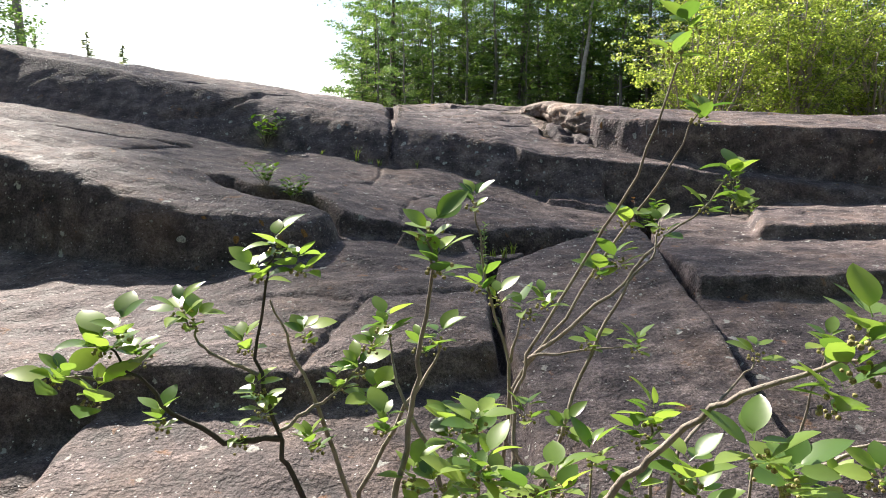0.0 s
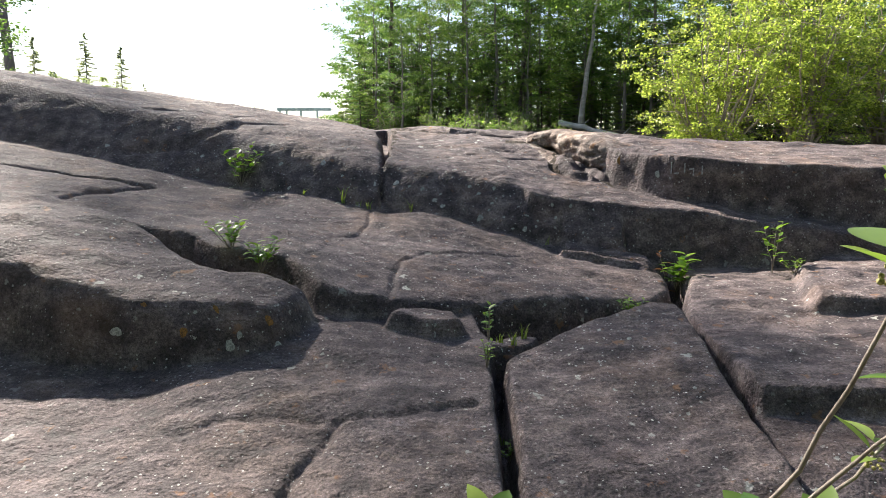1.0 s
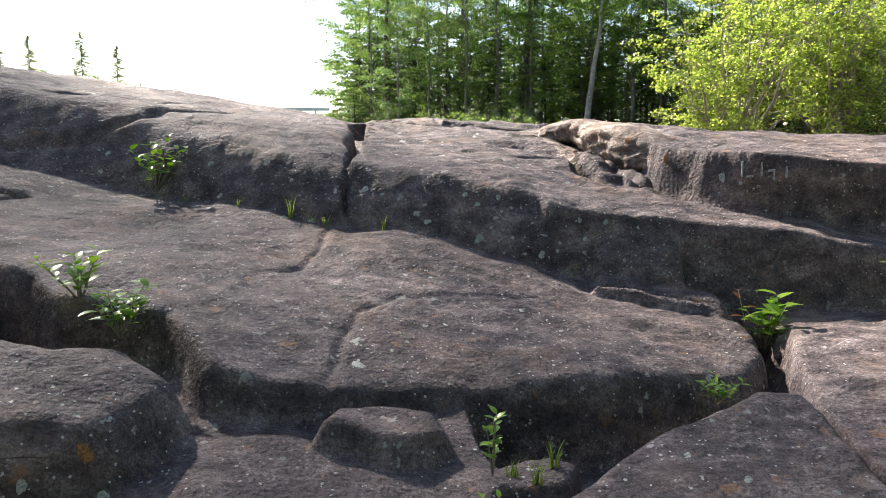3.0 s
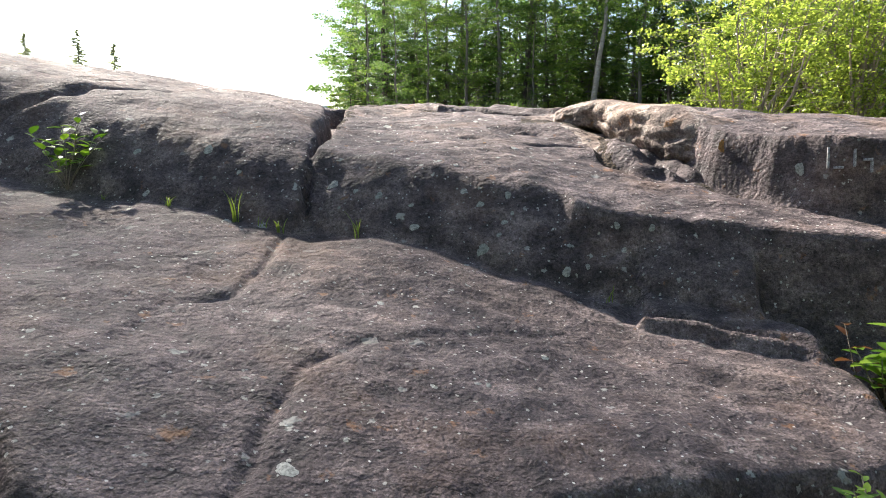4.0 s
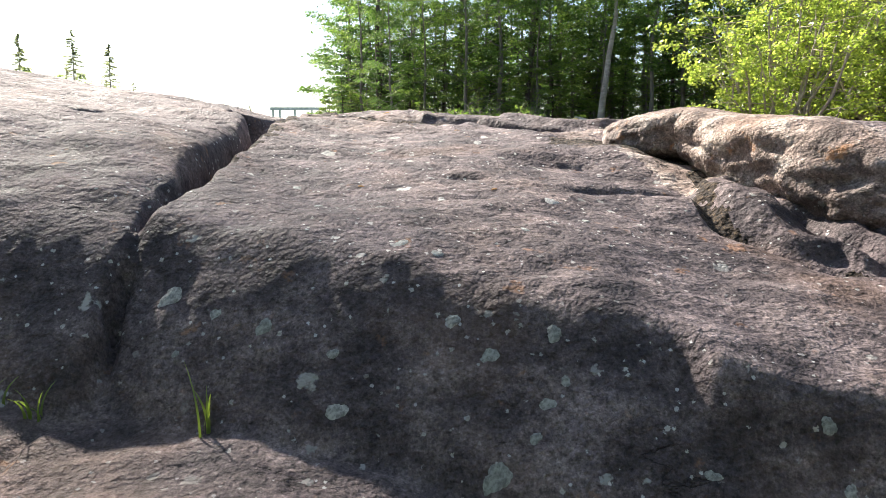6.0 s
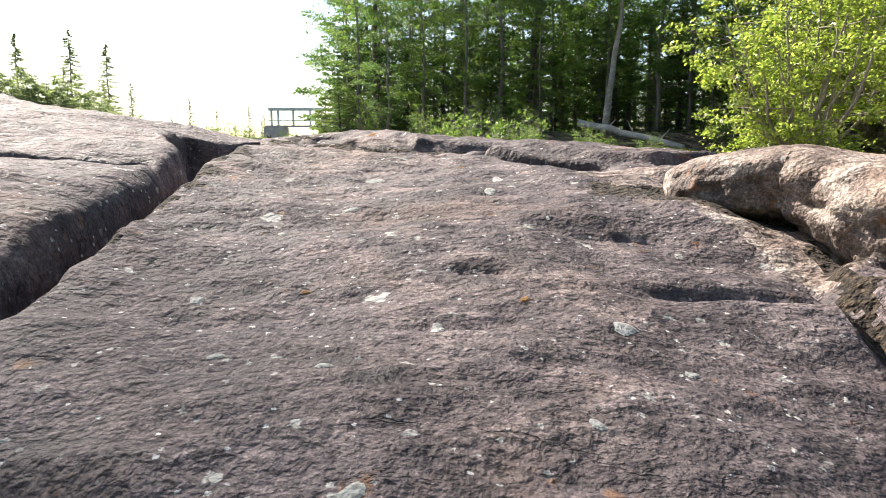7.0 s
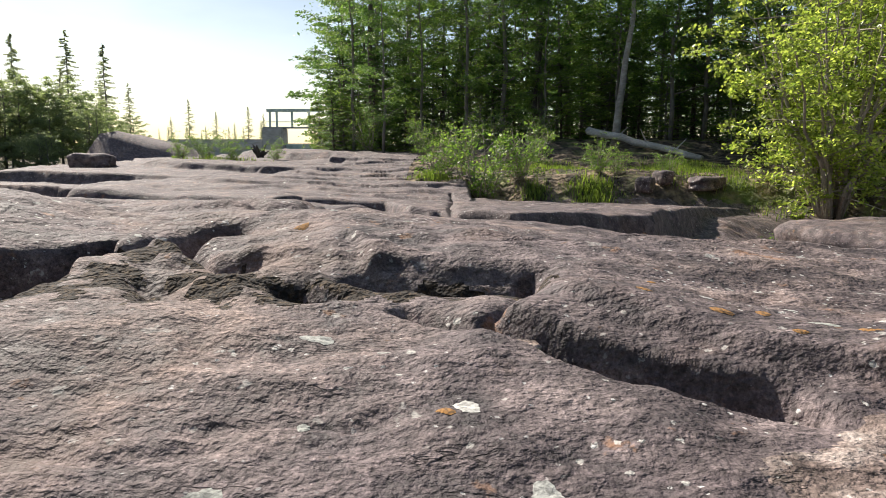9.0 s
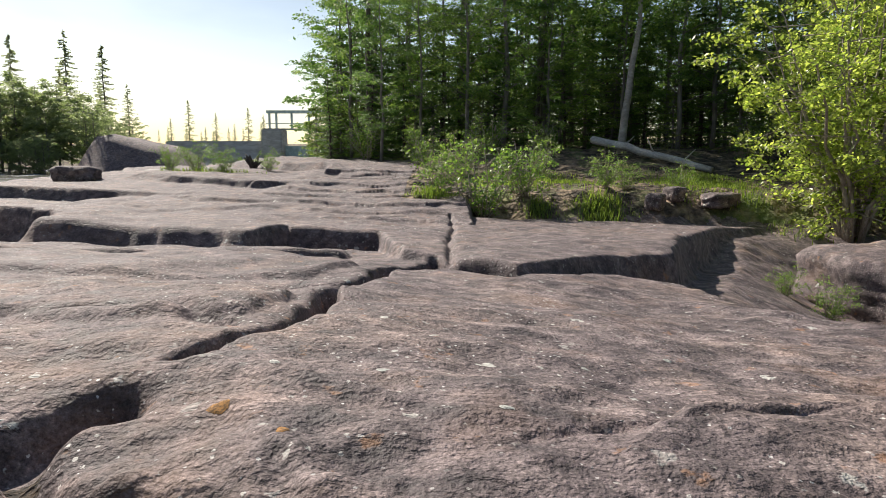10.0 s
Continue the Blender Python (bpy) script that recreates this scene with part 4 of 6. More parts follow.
# young leafy trees before the dark of the wood
for k, x in enumerate((-2.2, -0.6, 1.3, 2.9, 4.6, 7.6, 9.4, 10.9, 12.6)):
    spots.append((x, 38.6 - max(0, x - 4) * 0.3 + 0.9 * (k % 2), 0 if k % 3 else 1, 0.42 + 0.09 * (k % 4), "b"))
for x, y, i, sc, kind in ((-5.3, 49.0, 1, 0.69, "b"), (-6.1, 52.5, 1, 0.69, "b"), (-5.4, 46.0, 0, 0.45, "c"), (-6.3, 50.0, 0, 0.5, "c"), (-4.6, 47.5, 1, 0.66, "b")):
    spots.append((x, y, i, sc, kind))
# unseen trees beside and behind the walk, added to keep sky light off the walls
for k in range(12):
    spots.append((-21 + 3.7 * k, -8.5 + wood.uniform(-1, 1), k % 2, wood.uniform(0.8, 1.0), "bc"[k % 2]))
for x, y, i, sc, kind in ((-22, 4, 0, 1.1, "b"), (-20, -3, 1, 1.0, "b"), (15.5, 17, 0, 1.0, "b"), (16.5, 11, 1, 1.0, "c"), (14.5, 5.5, 1, 0.9, "b"), (15, 0, 0, 1.1, "c"), (13, -6, 0, 0.9, "b")):
    spots.append((x, y, i, sc, kind))
# closer unseen rows, added to block more of the sky
for k in range(13):
    spots.append((-12 + 2.0 * k, -4.6 - 0.9 * (k % 3) + wood.uniform(-0.4, 0.4), k % 2, wood.uniform(0.85, 1.1), "bc"[k % 2]))
for k in range(6):
    spots.append((-8.5 - 1.1 * k, -2.0 + 2.3 * k, k % 2, wood.uniform(0.7, 0.95), "cb"[k % 2]))
    spots.append((8.5 + 1.3 * k, -2.0 + 2.4 * k, k % 2, wood.uniform(0.7, 0.95), "bc"[k % 2]))
for k in range(14):
    spots.append((-24 + 3.4 * k, -13 + wood.uniform(-2, 2), k % 2, wood.uniform(0.9, 1.2), "bc"[k % 3 == 0]))
for x, y, i, sc, kind in spots:
    sc *= 0.76 if y > 36 and sc > 0.7 else 1.0
    deep = y < 20 or y > 47 - max(0, x - 6) * 0.33
    planted(BEHIND[kind == "c"] if deep else (BROAD if kind == "b" else CEDAR)[i], x, y, wood.uniform(0, 360), sc)

# crowns stand out of view, placed so that their dappled shade falls on the rock
SHADE = tagged(broad_tree("aspen_tree", 31.0, 2.3, 680, 0.27, LEAF_DARK, BARK_GREY, 35, 0.85, 0.24), "tall light-crowned aspen beside the rock", "tree", "aspens beside the rock")
place(SHADE, -19.3, 32.3, 25)
planted(SHADE, -24.2, 34.6, 140, 1.0)
planted(SHADE, -21.2, 31.1, 260, 1.0)
LEAFY = tagged(broad_tree("aspen_tree", 9.5, 1.9, 5200, 0.15, LEAF_DARK, BARK_GREY, 36, 0.40, 0.12), "small aspen with drooping leafy branches beside the rock", "tree", "aspens beside the rock")
place(LEAFY, -16.3, 25.2, 60)

# pale leaning trunk and the fallen one at its foot
leaner = empty("birch_tree", pose(6.84, 35.7, ground_at(6.84, 35.7) - 0.1))
tagged(leaner, "pale grey leaning birch trunk at the edge of the wood", "tree")
part("trunk", tubes_mesh("trunk", [tube(bend((0, 0, -0.2), (0.85, 0.5, 6.6), 9, 0, 0.04), np.linspace(0.16, 0.06, 9), 10)], BARK_BIRCH), leaner)
rl = np.random.default_rng(77)
part("crown", leaves_mesh("crown", np.array([0.8, 0.4, 6.6]) + rl.normal(0, 1, (4200, 3)) * (1.3, 1.2, 1.25), 0.17, LEAF_MID, rl), leaner)

for tx, ty, th, tr, lean in ((-3.0, 41.5, 9, 0.16, 0.1), (4.3, 40.5, 7, 0.11, 0.7)):
    trunk = empty("bare_trunk", pose(tx, ty, ground_at(tx, ty) - 0.1))
    tagged(trunk, "straight grey tree trunk bare of low branches", "tree", "bare trunks at the wood's edge")
    part("trunk", tubes_mesh("trunk", [tube(bend((0, 0, -0.2), (lean, 0, th), 8, 0, 0.05), np.linspace(tr, tr * 0.5, 8), 9)], BARK_DARK), trunk)
    part("crown", leaves_mesh("crown", np.array([lean, 0, th]) + rl.normal(0, 1, (2500, 3)) * (1.4, 1.2, 1.7), 0.18, LEAF_DARK, rl), trunk)

log = empty("fallen_log")
tagged(log, "weathered pale fallen tree trunk lying on the grassy bank", "log")
log_z = [ground_at(8.9, 32.3) + 0.15, ground_at(6.1, 36.2) + 0.45]
part("trunk", tubes_mesh("trunk", [tube(bend((8.95, 32.3, log_z[0]), (6.0, 36.4, log_z[1]), 10, 0.05, 0.025), np.linspace(0.10, 0.15, 10), 11)], DEADWOOD), log)
for u, dx, dz in ((0.2, 0.3, 0.35), (0.45, -0.25, 0.45), (0.7, 0.3, 0.3)):
    p = np.array([8.95 - 2.95 * u, 32.3 + 4.1 * u, log_z[0] + (log_z[1] - log_z[0]) * u + 0.1])
    part("branch_stub", tubes_mesh("branch_stub", [tube(bend(p, p + (dx, -0.1, dz), 4, 0, 0.01), (0.035, 0.028, 0.02, 0.012), 6)], DEADWOOD), log)

# alders on the right, sunlit
ALDER = tagged(many_stemmed("alder_bush", 7.2, 3.3, 26, 19000, 0.115, LEAF_LIGHT, BARK_TWIG, 51, 0.16), "tall sunlit yellow-green alder bush with many thin stems", "bush", "alders on the bank")
place(ALDER, 9.6, 25.6, 15)
for x, y, turn, sc in ((13.6, 27.0, 130, 1.05), (17.6, 28.5, 250, 1.1), (12.2, 30.2, 310, 1.1), (16.0, 32.5, 70, 1.15), (21.5, 29.0, 20, 1.1)):
    planted(ALDER, x, y, turn, sc)

# low bushes along the bank
BUSH = tagged(many_stemmed("low_bush", 1.7, 0.9, 16, 1900, 0.075, LEAF_MID, BARK_TWIG, 61, 0.05), "low light green bush growing on the bank edge", "bush", "low bushes on the bank")
place(BUSH, 1.3, 26.4, 0, 1.25)
for x, y, turn, sc in ((0.2, 27.0, 60, 0.85), (2.3, 27.0, 200, 0.95), (4.4, 27.4, 120, 0.62), (5.0, 27.8, 33, 0.5), (3.2, 30.5, 250, 0.75), (0.9, 31.0, 10, 0.9), (6.3, 27.6, 140, 0.5), (-6.6, 32.0, 80, 0.62), (-7.6, 32.4, 190, 0.66), (-8.6, 32.8, 120, 0.6), (-5.4, 33.0, 280, 0.5), (6.55, 20.9, 10, 0.46), (8.3, 19.9, 100, 0.5), (6.1, 21.5, 220, 0.36), (10.8, 26.2, 100, 0.6), (2.0, 35.5, 15, 1.0), (-0.5, 36.0, 115, 1.0), (4.0, 36.0, 215, 0.9), (-3.0, 40.0, 300, 1.3), (10.8, 33.5, 60, 1.0), (-5.6, 44.0, 20, 1.3)):
    planted(BUSH, x, y, turn, sc)

# far bank: spruces and mixed wood with distance haze in their leaf colour, rock
SPIRE = [tagged(spire_tree("spruce_tree", 22.0, 5.0, 5600, 0.50, NEEDLE_HAZED, BARK_GREY, 71, 0.35), "tall thin dark spruce on the far bank", "tree", "far spruces"),
         tagged(spire_tree("spruce_tree", 20.0, 4.6, 4600, 0.50, NEEDLE_HAZED, BARK_GREY, 72, 0.5), "ragged dark spruce with gaps on the far bank", "tree", "far spruces")]
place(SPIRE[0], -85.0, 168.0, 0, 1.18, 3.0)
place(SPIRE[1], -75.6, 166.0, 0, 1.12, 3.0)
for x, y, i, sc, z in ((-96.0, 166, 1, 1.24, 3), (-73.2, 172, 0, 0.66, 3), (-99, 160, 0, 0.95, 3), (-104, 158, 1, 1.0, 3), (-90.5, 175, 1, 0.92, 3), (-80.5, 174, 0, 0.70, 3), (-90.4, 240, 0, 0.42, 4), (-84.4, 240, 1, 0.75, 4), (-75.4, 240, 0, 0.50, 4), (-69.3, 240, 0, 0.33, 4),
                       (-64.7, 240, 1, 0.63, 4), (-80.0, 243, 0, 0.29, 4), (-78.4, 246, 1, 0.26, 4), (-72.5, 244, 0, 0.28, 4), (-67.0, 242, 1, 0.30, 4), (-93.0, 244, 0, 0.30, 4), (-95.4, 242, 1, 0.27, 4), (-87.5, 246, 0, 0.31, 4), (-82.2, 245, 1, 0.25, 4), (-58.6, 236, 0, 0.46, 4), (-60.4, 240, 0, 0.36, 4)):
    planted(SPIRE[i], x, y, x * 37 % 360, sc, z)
FARB = tagged(broad_tree("far_tree", 11.0, 3.0, 7000, 0.30, LEAF_HAZED, BARK_GREY, 81, 0.05), "leafy broad tree on the far bank", "tree", "far bank trees")
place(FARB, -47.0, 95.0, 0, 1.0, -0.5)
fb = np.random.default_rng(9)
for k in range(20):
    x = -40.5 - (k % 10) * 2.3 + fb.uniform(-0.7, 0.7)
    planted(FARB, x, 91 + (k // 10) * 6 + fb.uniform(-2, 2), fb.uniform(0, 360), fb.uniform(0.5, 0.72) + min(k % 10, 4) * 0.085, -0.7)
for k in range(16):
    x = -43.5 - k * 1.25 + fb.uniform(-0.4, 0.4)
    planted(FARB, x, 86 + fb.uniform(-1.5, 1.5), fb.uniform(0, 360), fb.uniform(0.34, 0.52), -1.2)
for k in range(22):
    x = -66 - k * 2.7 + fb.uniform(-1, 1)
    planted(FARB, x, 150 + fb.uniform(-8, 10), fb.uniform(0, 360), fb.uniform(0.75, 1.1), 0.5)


# ---------------------------------------------------------------- loose rock and lichen
def boulder(name, at, size, turn, mat, seed, square=2.6, tilt=0.0, lump=0.16, n=40):
    """A rounded, pitted block: a superellipsoid with lumps."""
    bm = bmesh.new()
    bmesh.ops.create_uvsphere(bm, u_segments=n, v_segments=n // 2, radius=1.0)
    off = Vector((seed * 3.1, seed * 1.7, seed * 0.9))
    for v in bm.verts:
        d = v.co.normalized()
        k = (abs(d.x) ** square + abs(d.y) ** square + abs(d.z) ** square) ** (-1 / square)
        k *= 1 + lump * noise.noise(d * 1.6 + off) + lump * 0.5 * noise.noise(d * 4.0 + off) + lump * 0.22 * noise.noise(d * 10.0 + off)
        v.co = Vector((d.x * k * size[0], d.y * k * size[1], d.z * k * size[2]))
    for f in bm.faces:
        f.smooth = True
    me = bpy.data.meshes.new(name)
    bm.to_mesh(me)
    bm.free()
    me.materials.append(mat)
    ob = new(name, me)
    ob.matrix_basis = pose(*at, tilt, 0, turn)
    return ob


def broken_block(name, spine, mat, seed, rings=84, sides=72):
    """An overhanging rock: a blunt section swept along a spine (x, y, z, half width, half height), broken in layers on its sides."""
    spine = np.array(spine, float)
    u = np.linspace(0, len(spine) - 1, rings)
    at = np.stack([np.interp(u, np.arange(len(spine)), spine[:, i]) for i in range(5)], 1)
    for once in range(8):
        at[1:-1] = (at[:-2] + 2 * at[1:-1] + at[2:]) / 4
    way = np.gradient(at[:, :3], axis=0)
    way[:, 2] = 0
    way /= np.linalg.norm(way, axis=1, keepdims=True)
    verts, faces = [], []
    cap = np.sqrt(np.clip(1 - (np.abs(np.linspace(-1, 1, rings)) ** 12), 0, 1))
    for i in range(rings):
        c, w, h = Vector(at[i, :3]), at[i, 3] * cap[i], at[i, 4] * cap[i]
        side = Vector((way[i, 1], -way[i, 0], 0))
        for k in range(sides):
            a = 2 * math.pi * k / sides
            ca, sa = math.cos(a), math.sin(a)
            r = (abs(ca) ** 3.2 + abs(sa) ** 3.2) ** (-1 / 3.2)
            d = side * (ca * w * r) + Vector((0, 0, sa * h * r))
            p = c + d
            g = p + Vector((seed, 0, 0))
            steep = max(0.0, min(1.0, 1.1 - max(0.0, sa) * 1.2))
            out = 0.05 * noise.noise(g * 3.5) + 0.035 * steep * noise.noise(Vector((g.x * 5, g.y * 5, g.z * 16))) + (0.005 + 0.017 * steep) * noise.noise(g * 15) + (0.004 + 0.016 * steep) * noise.noise(g * 34) + (0.002 + 0.006 * steep) * noise.noise(g * 75)
            verts.append(tuple(p + d.normalized() * out * cap[i] if d.length > 1e-6 else p))
    for i in range(rings - 1):
        for k in range(sides):
            n = (k + 1) % sides
            faces.append((i * sides + k, i * sides + n, (i + 1) * sides + n, (i + 1) * sides + k))
    return new(name, mesh_of(name, np.array(verts), np.array(faces), mat))


tagged(broken_block("pale_block", [(1.14, 10.15, 0.585, 0.20, 0.10), (1.32, 10.06, 0.605, 0.24, 0.115), (1.60, 9.92, 0.585, 0.30, 0.135), (1.80, 9.55, 0.50, 0.34, 0.18), (1.96, 9.20, 0.41, 0.32, 0.20), (2.12, 8.95, 0.33, 0.27, 0.19), (2.30, 8.72, 0.25, 0.2, 0.16), (2.42, 8.55, 0.19, 0.12, 0.10)], ROCK_PALE, 4.0), "pale sunlit overhanging rock with a broken brown underside", "rock")
tagged(boulder("pale_stone", (0.535, 10.88, ground_at(0.535, 10.88) + 0.015), (0.045, 0.03, 0.02), 10, ROCK_PALE, 1.0, 2.4, 0, 0.2, 16), "small pale stone lying in the open joint", "stone", "stones in the joint")
tagged(boulder("pale_stone", (0.85, 10.68, ground_at(0.85, 10.68) + 0.012), (0.022, 0.03, 0.02), 40, ROCK_PALE, 2.0, 2.4, 0, 0.2, 16), "small pale stone lying in the open joint", "stone", "stones in the joint")
for k, (x, y, sx, sy, sz, turn) in enumerate(((8.7, 21.9, 1.75, 1.5, 0.74, 25), (12.0, 25.3, 0.7, 0.5, 0.3, 10), (5.4, 26.5, 0.22, 0.2, 0.2, 50), (5.9, 26.7, 0.2, 0.25, 0.18, 15), (7.0, 26.7, 0.5, 0.3, 0.18, 35), (-10.2, 30.0, 0.6, 0.4, 0.28, 0))):
    tagged(boulder("bank_boulder", (x, y, ground_at(x, y) + sz * 0.55), (sx, sy, sz), turn, ROCK, 10.0 + k, 7.0 if k == 0 else 4.5, 0, 0.10 if k == 0 else 0.18, 60 if k == 0 else 44), "weathered boulder at the foot of the bank", "rock", "boulders by the bank")

LICHEN, l_nt, l_bsdf = material("crust_lichen")
l_v = coords(l_nt)
l_info = l_nt.nodes.new("ShaderNodeObjectInfo")
l_col = ramp(l_nt, l_info.outputs["Random"], [(0.0, (0.40, 0.41, 0.37)), (0.6, (0.54, 0.54, 0.50)), (1.0, (0.68, 0.66, 0.62))])
l_nt.links.new(mixed(l_nt, ramp(l_nt, noise_of(l_nt, l_v, 90.0, 5, 0.7), [(0.4, 0.0), (0.62, 0.8)]), l_col, (0.16, 0.16, 0.15)), l_bsdf.inputs["Base Color"])
l_bsdf.inputs["Roughness"].default_value = 0.95
bumped(l_nt, l_bsdf, [(noise_of(l_nt, l_v, 160.0, 4), 0.6, 0.004)])
ORANGE, o_nt, o_bsdf = material("orange_lichen")
o_nt.links.new(ramp(o_nt, noise_of(o_nt, coords(o_nt), 120.0, 5, 0.7), [(0.42, (0.14, 0.08, 0.035)), (0.58, (0.40, 0.20, 0.06))]), o_bsdf.inputs["Base Color"])
o_bsdf.inputs["Roughness"].default_value = 0.95


def surface_normal(x, y, e=0.03):
    return Vector((ground_at(x - e, y) - ground_at(x + e, y), ground_at(x, y - e) - ground_at(x, y + e), 2 * e)).normalized()


def lichen_patch(x, y, z, r, mat, seed, label):
    """A thin ragged crust that hugs the rock. z None: on top; else on the steep face at that height, y being found."""
    if z is not None:
        for k in range(60):
            if ground_at(x, y) > z:
                break
            y += 0.01
    rng = np.random.default_rng(seed)
    c = Vector((x, y, ground_at(x, y) if z is None else z))
    nrm = surface_normal(x, y) if z is None else (surface_normal(x, y, 0.02) + Vector((0, -0.6, 0.1))).normalized()
    q = nrm.to_track_quat("Z", "Y")
    verts, faces, m = [(0, 0, 0.003)], [], 28
    ph = rng.uniform(0, 6.28, 4)
    for ring, (f, h) in enumerate(((0.6, 0.003), (1.0, 0.0005))):
        for k in range(m):
            a = 2 * math.pi * k / m
            rr = r * f * (1 + 0.17 * math.sin(2 * a + ph[0]) + 0.09 * math.sin(3 * a + ph[1]) + 0.05 * math.sin(7 * a + ph[2]) + 0.05 * math.sin(12 * a + ph[3]))
            verts.append((rr * math.cos(a), rr * math.sin(a), h))
    for k in range(m):
        n = (k + 1) % m
        faces.append((0, 1 + k, 1 + n))
        faces.append((1 + k, 1 + m + k, 1 + m + n, 1 + n))
    if z is None:                       # follow the rock
        frame_of = Matrix.LocRotScale(c, q, None)
        for i, v in enumerate(verts):
            p = frame_of @ Vector(v)
            p.z = ground_at(p.x, p.y) + (0.003 if i <= m else 0.0008)
            verts[i] = tuple(frame_of.inverted() @ p)
    me = bpy.data.meshes.new("lichen_patch")
    me.from_pydata(verts, [], faces)
    me.materials.append(mat)
    ob = new("lichen_patch", me)
    ob.matrix_basis = Matrix.LocRotScale(c + nrm * (0.003 if z is not None else 0.0), q, None)
    tagged(ob, label, "lichen", "lichen on the rock wall" if z is not None else "lichen on the slabs")


FACE_SPOTS = [(0.39, -0.01, .032), (0.40, -0.23, .034), (1.04, -0.14, .040), (0.87, -0.21, .026), (0.84, -0.33, .026), (0.53, -0.10, .028), (0.49, -0.15, .014), (0.57, -0.04, .014),
              (-0.47, 0.10, .034), (-0.32, 0.06, .030), (-0.19, 0.05, .022), (0.02, -0.12, .026), (0.0, 0.0, .014), (0.30, 0.08, .018), (0.55, 0.06, .02), (-1.27, 0.31, .034), (-1.5, 0.24, .02),
              (-1.05, 0.18, .016), (-1.75, 0.3, .026), (-1.62, 0.05, .024), (-0.42, -0.03, .02), (1.12, -0.09, .018), (0.71, 0.0, .014), (0.95, -0.3, .014), (1.15, -0.22, .016), (1.3, -0.1, .018)]
for k, (x, z, r) in enumerate(FACE_SPOTS):
    lichen_patch(x, 7.75 if x > -1 else 8.1, z, r, LICHEN, 100 + k, "round pale grey-green lichen crust on dark rock")
TOP_SPOTS = [(-0.25, 5.97, .05), (0.16, 8.34, .03), (0.26, 8.31, .026), (0.27, 8.87, .028), (-0.19, 9.47, .022), (0.54, 9.52, .03), (-0.27, 8.98, .03), (0.67, 8.9, .045), (0.07, 8.65, .024), (-0.14, 8.71, .024),
             (0.53, 8.53, .024), (0.77, 8.77, .022), (0.51, 10.33, .045), (0.55, 10.15, .03), (0.0, 10.32, .05), (-0.1, 7.2, .03), (0.6, 6.9, .03), (0.15, 6.5, .024), (0.35, 6.6, .02), (0.2, 12.3, .035),
             (0.55, 12.0, .03), (0.9, 12.7, .03), (-0.1, 12.2, .026), (1.2, 5.2, .028), (0.8, 4.8, .03), (1.4, 4.6, .02), (0.35, 12.9, .03), (1.3, 13.0, .03), (-1.2, 5.0, .03),
             (0.46, 10.07, .04), (-0.02, 9.74, .035), (0.07, 9.87, .02), (-0.27, 9.87, .02), (0.27, 9.98, .022), (0.07, 10.89, .055), (-0.06, 9.68, .018), (0.11, 10.52, .022), (0.4, 10.57, .045), (1.25, 10.95, .05), (1.05, 11.15, .03), (1.3, 11.2, .03)]
for k, (x, y, r) in enumerate(TOP_SPOTS):
    lichen_patch(x, y, None, r * 0.6, LICHEN, 200 + k, "flat pale lichen crust on the rock slab")
for k, (x, y, r) in enumerate(((0.86, 11.06, .022), (1.02, 10.98, .03), (1.18, 11.1, .024), (1.3, 10.85, .026), (0.95, 11.3, .016), (1.12, 10.8, .018), (-0.18, 11.95, .03), (0.02, 11.78, .018), (0.47, 9.02, .014), (-0.04, 9.06, .012), (0.36, 10.55, .02))):
    lichen_patch(x, y, None, r * 0.85, ORANGE, 320 + k, "orange rust-coloured lichen crust on the rock")
for k, (x, y, z) in enumerate(((1.98, 8.1, 0.34), (2.3, 8.0, 0.2))):
    lichen_patch(x, y, z, 0.04, ORANGE if k == 0 else LICHEN, 300 + k, "round orange lichen crust on dark rock" if k == 0 else "round pale grey-green lichen crust on dark rock")

for k, (x, y, z, r, mat) in enumerate(((-1.75, 4.7, -0.50, .04, ORANGE), (-1.35, 4.7, -0.53, .035, ORANGE), (-1.05, 4.8, -0.60, .03, ORANGE), (-1.5, 4.7, -0.62, .025, ORANGE), (-1.7, 4.7, -0.70, .025, LICHEN), (-1.25, 4.75, -0.72, .03, LICHEN), (-1.0, 4.9, -0.75, .025, LICHEN), (-1.9, 4.7, -0.62, .03, LICHEN), (-1.55, 4.7, -0.78, .022, LICHEN))):
    lichen_patch(x, y, z, r, mat, 340 + k, "round orange lichen crust on dark rock" if mat is ORANGE else "round pale grey-green lichen crust on dark rock")

# faded white paint strokes on the wall of the upper block
PAINT, p_nt, p_bsdf = material("faded_white_paint")
p_nt.links.new(ramp(p_nt, noise_of(p_nt, coords(p_nt), 60.0, 5, 0.7), [(0.42, (0.22, 0.21, 0.21)), (0.6, (0.62, 0.62, 0.63))]), p_bsdf.inputs["Base Color"])
marks = tagged(empty("paint_mark"), "faded white painted strokes on the dark rock wall", "paint")
for k, (x, z, w, h) in enumerate(((2.40, 0.27, 0.012, 0.12), (2.44, 0.215, 0.05, 0.012), (2.52, 0.27, 0.012, 0.10), (2.58, 0.26, 0.045, 0.012), (2.60, 0.23, 0.012, 0.08), (2.68, 0.25, 0.012, 0.09))):
    y = 7.9
    while ground_at(x, y) < z and y < 8.8:
        y += 0.008
    bm = bmesh.new()
    bmesh.ops.create_cube(bm, size=1.0)
    for v in bm.verts:
        v.co = Vector((v.co.x * w, v.co.y * 0.03, v.co.z * h))
    me = bpy.data.meshes.new("stroke")
    bm.to_mesh(me)
    bm.free()
    me.materials.append(PAINT)
    ob = part("stroke", me, marks)
    ob.matrix_basis = pose(x, y - 0.01, z, -12, 0, -18)


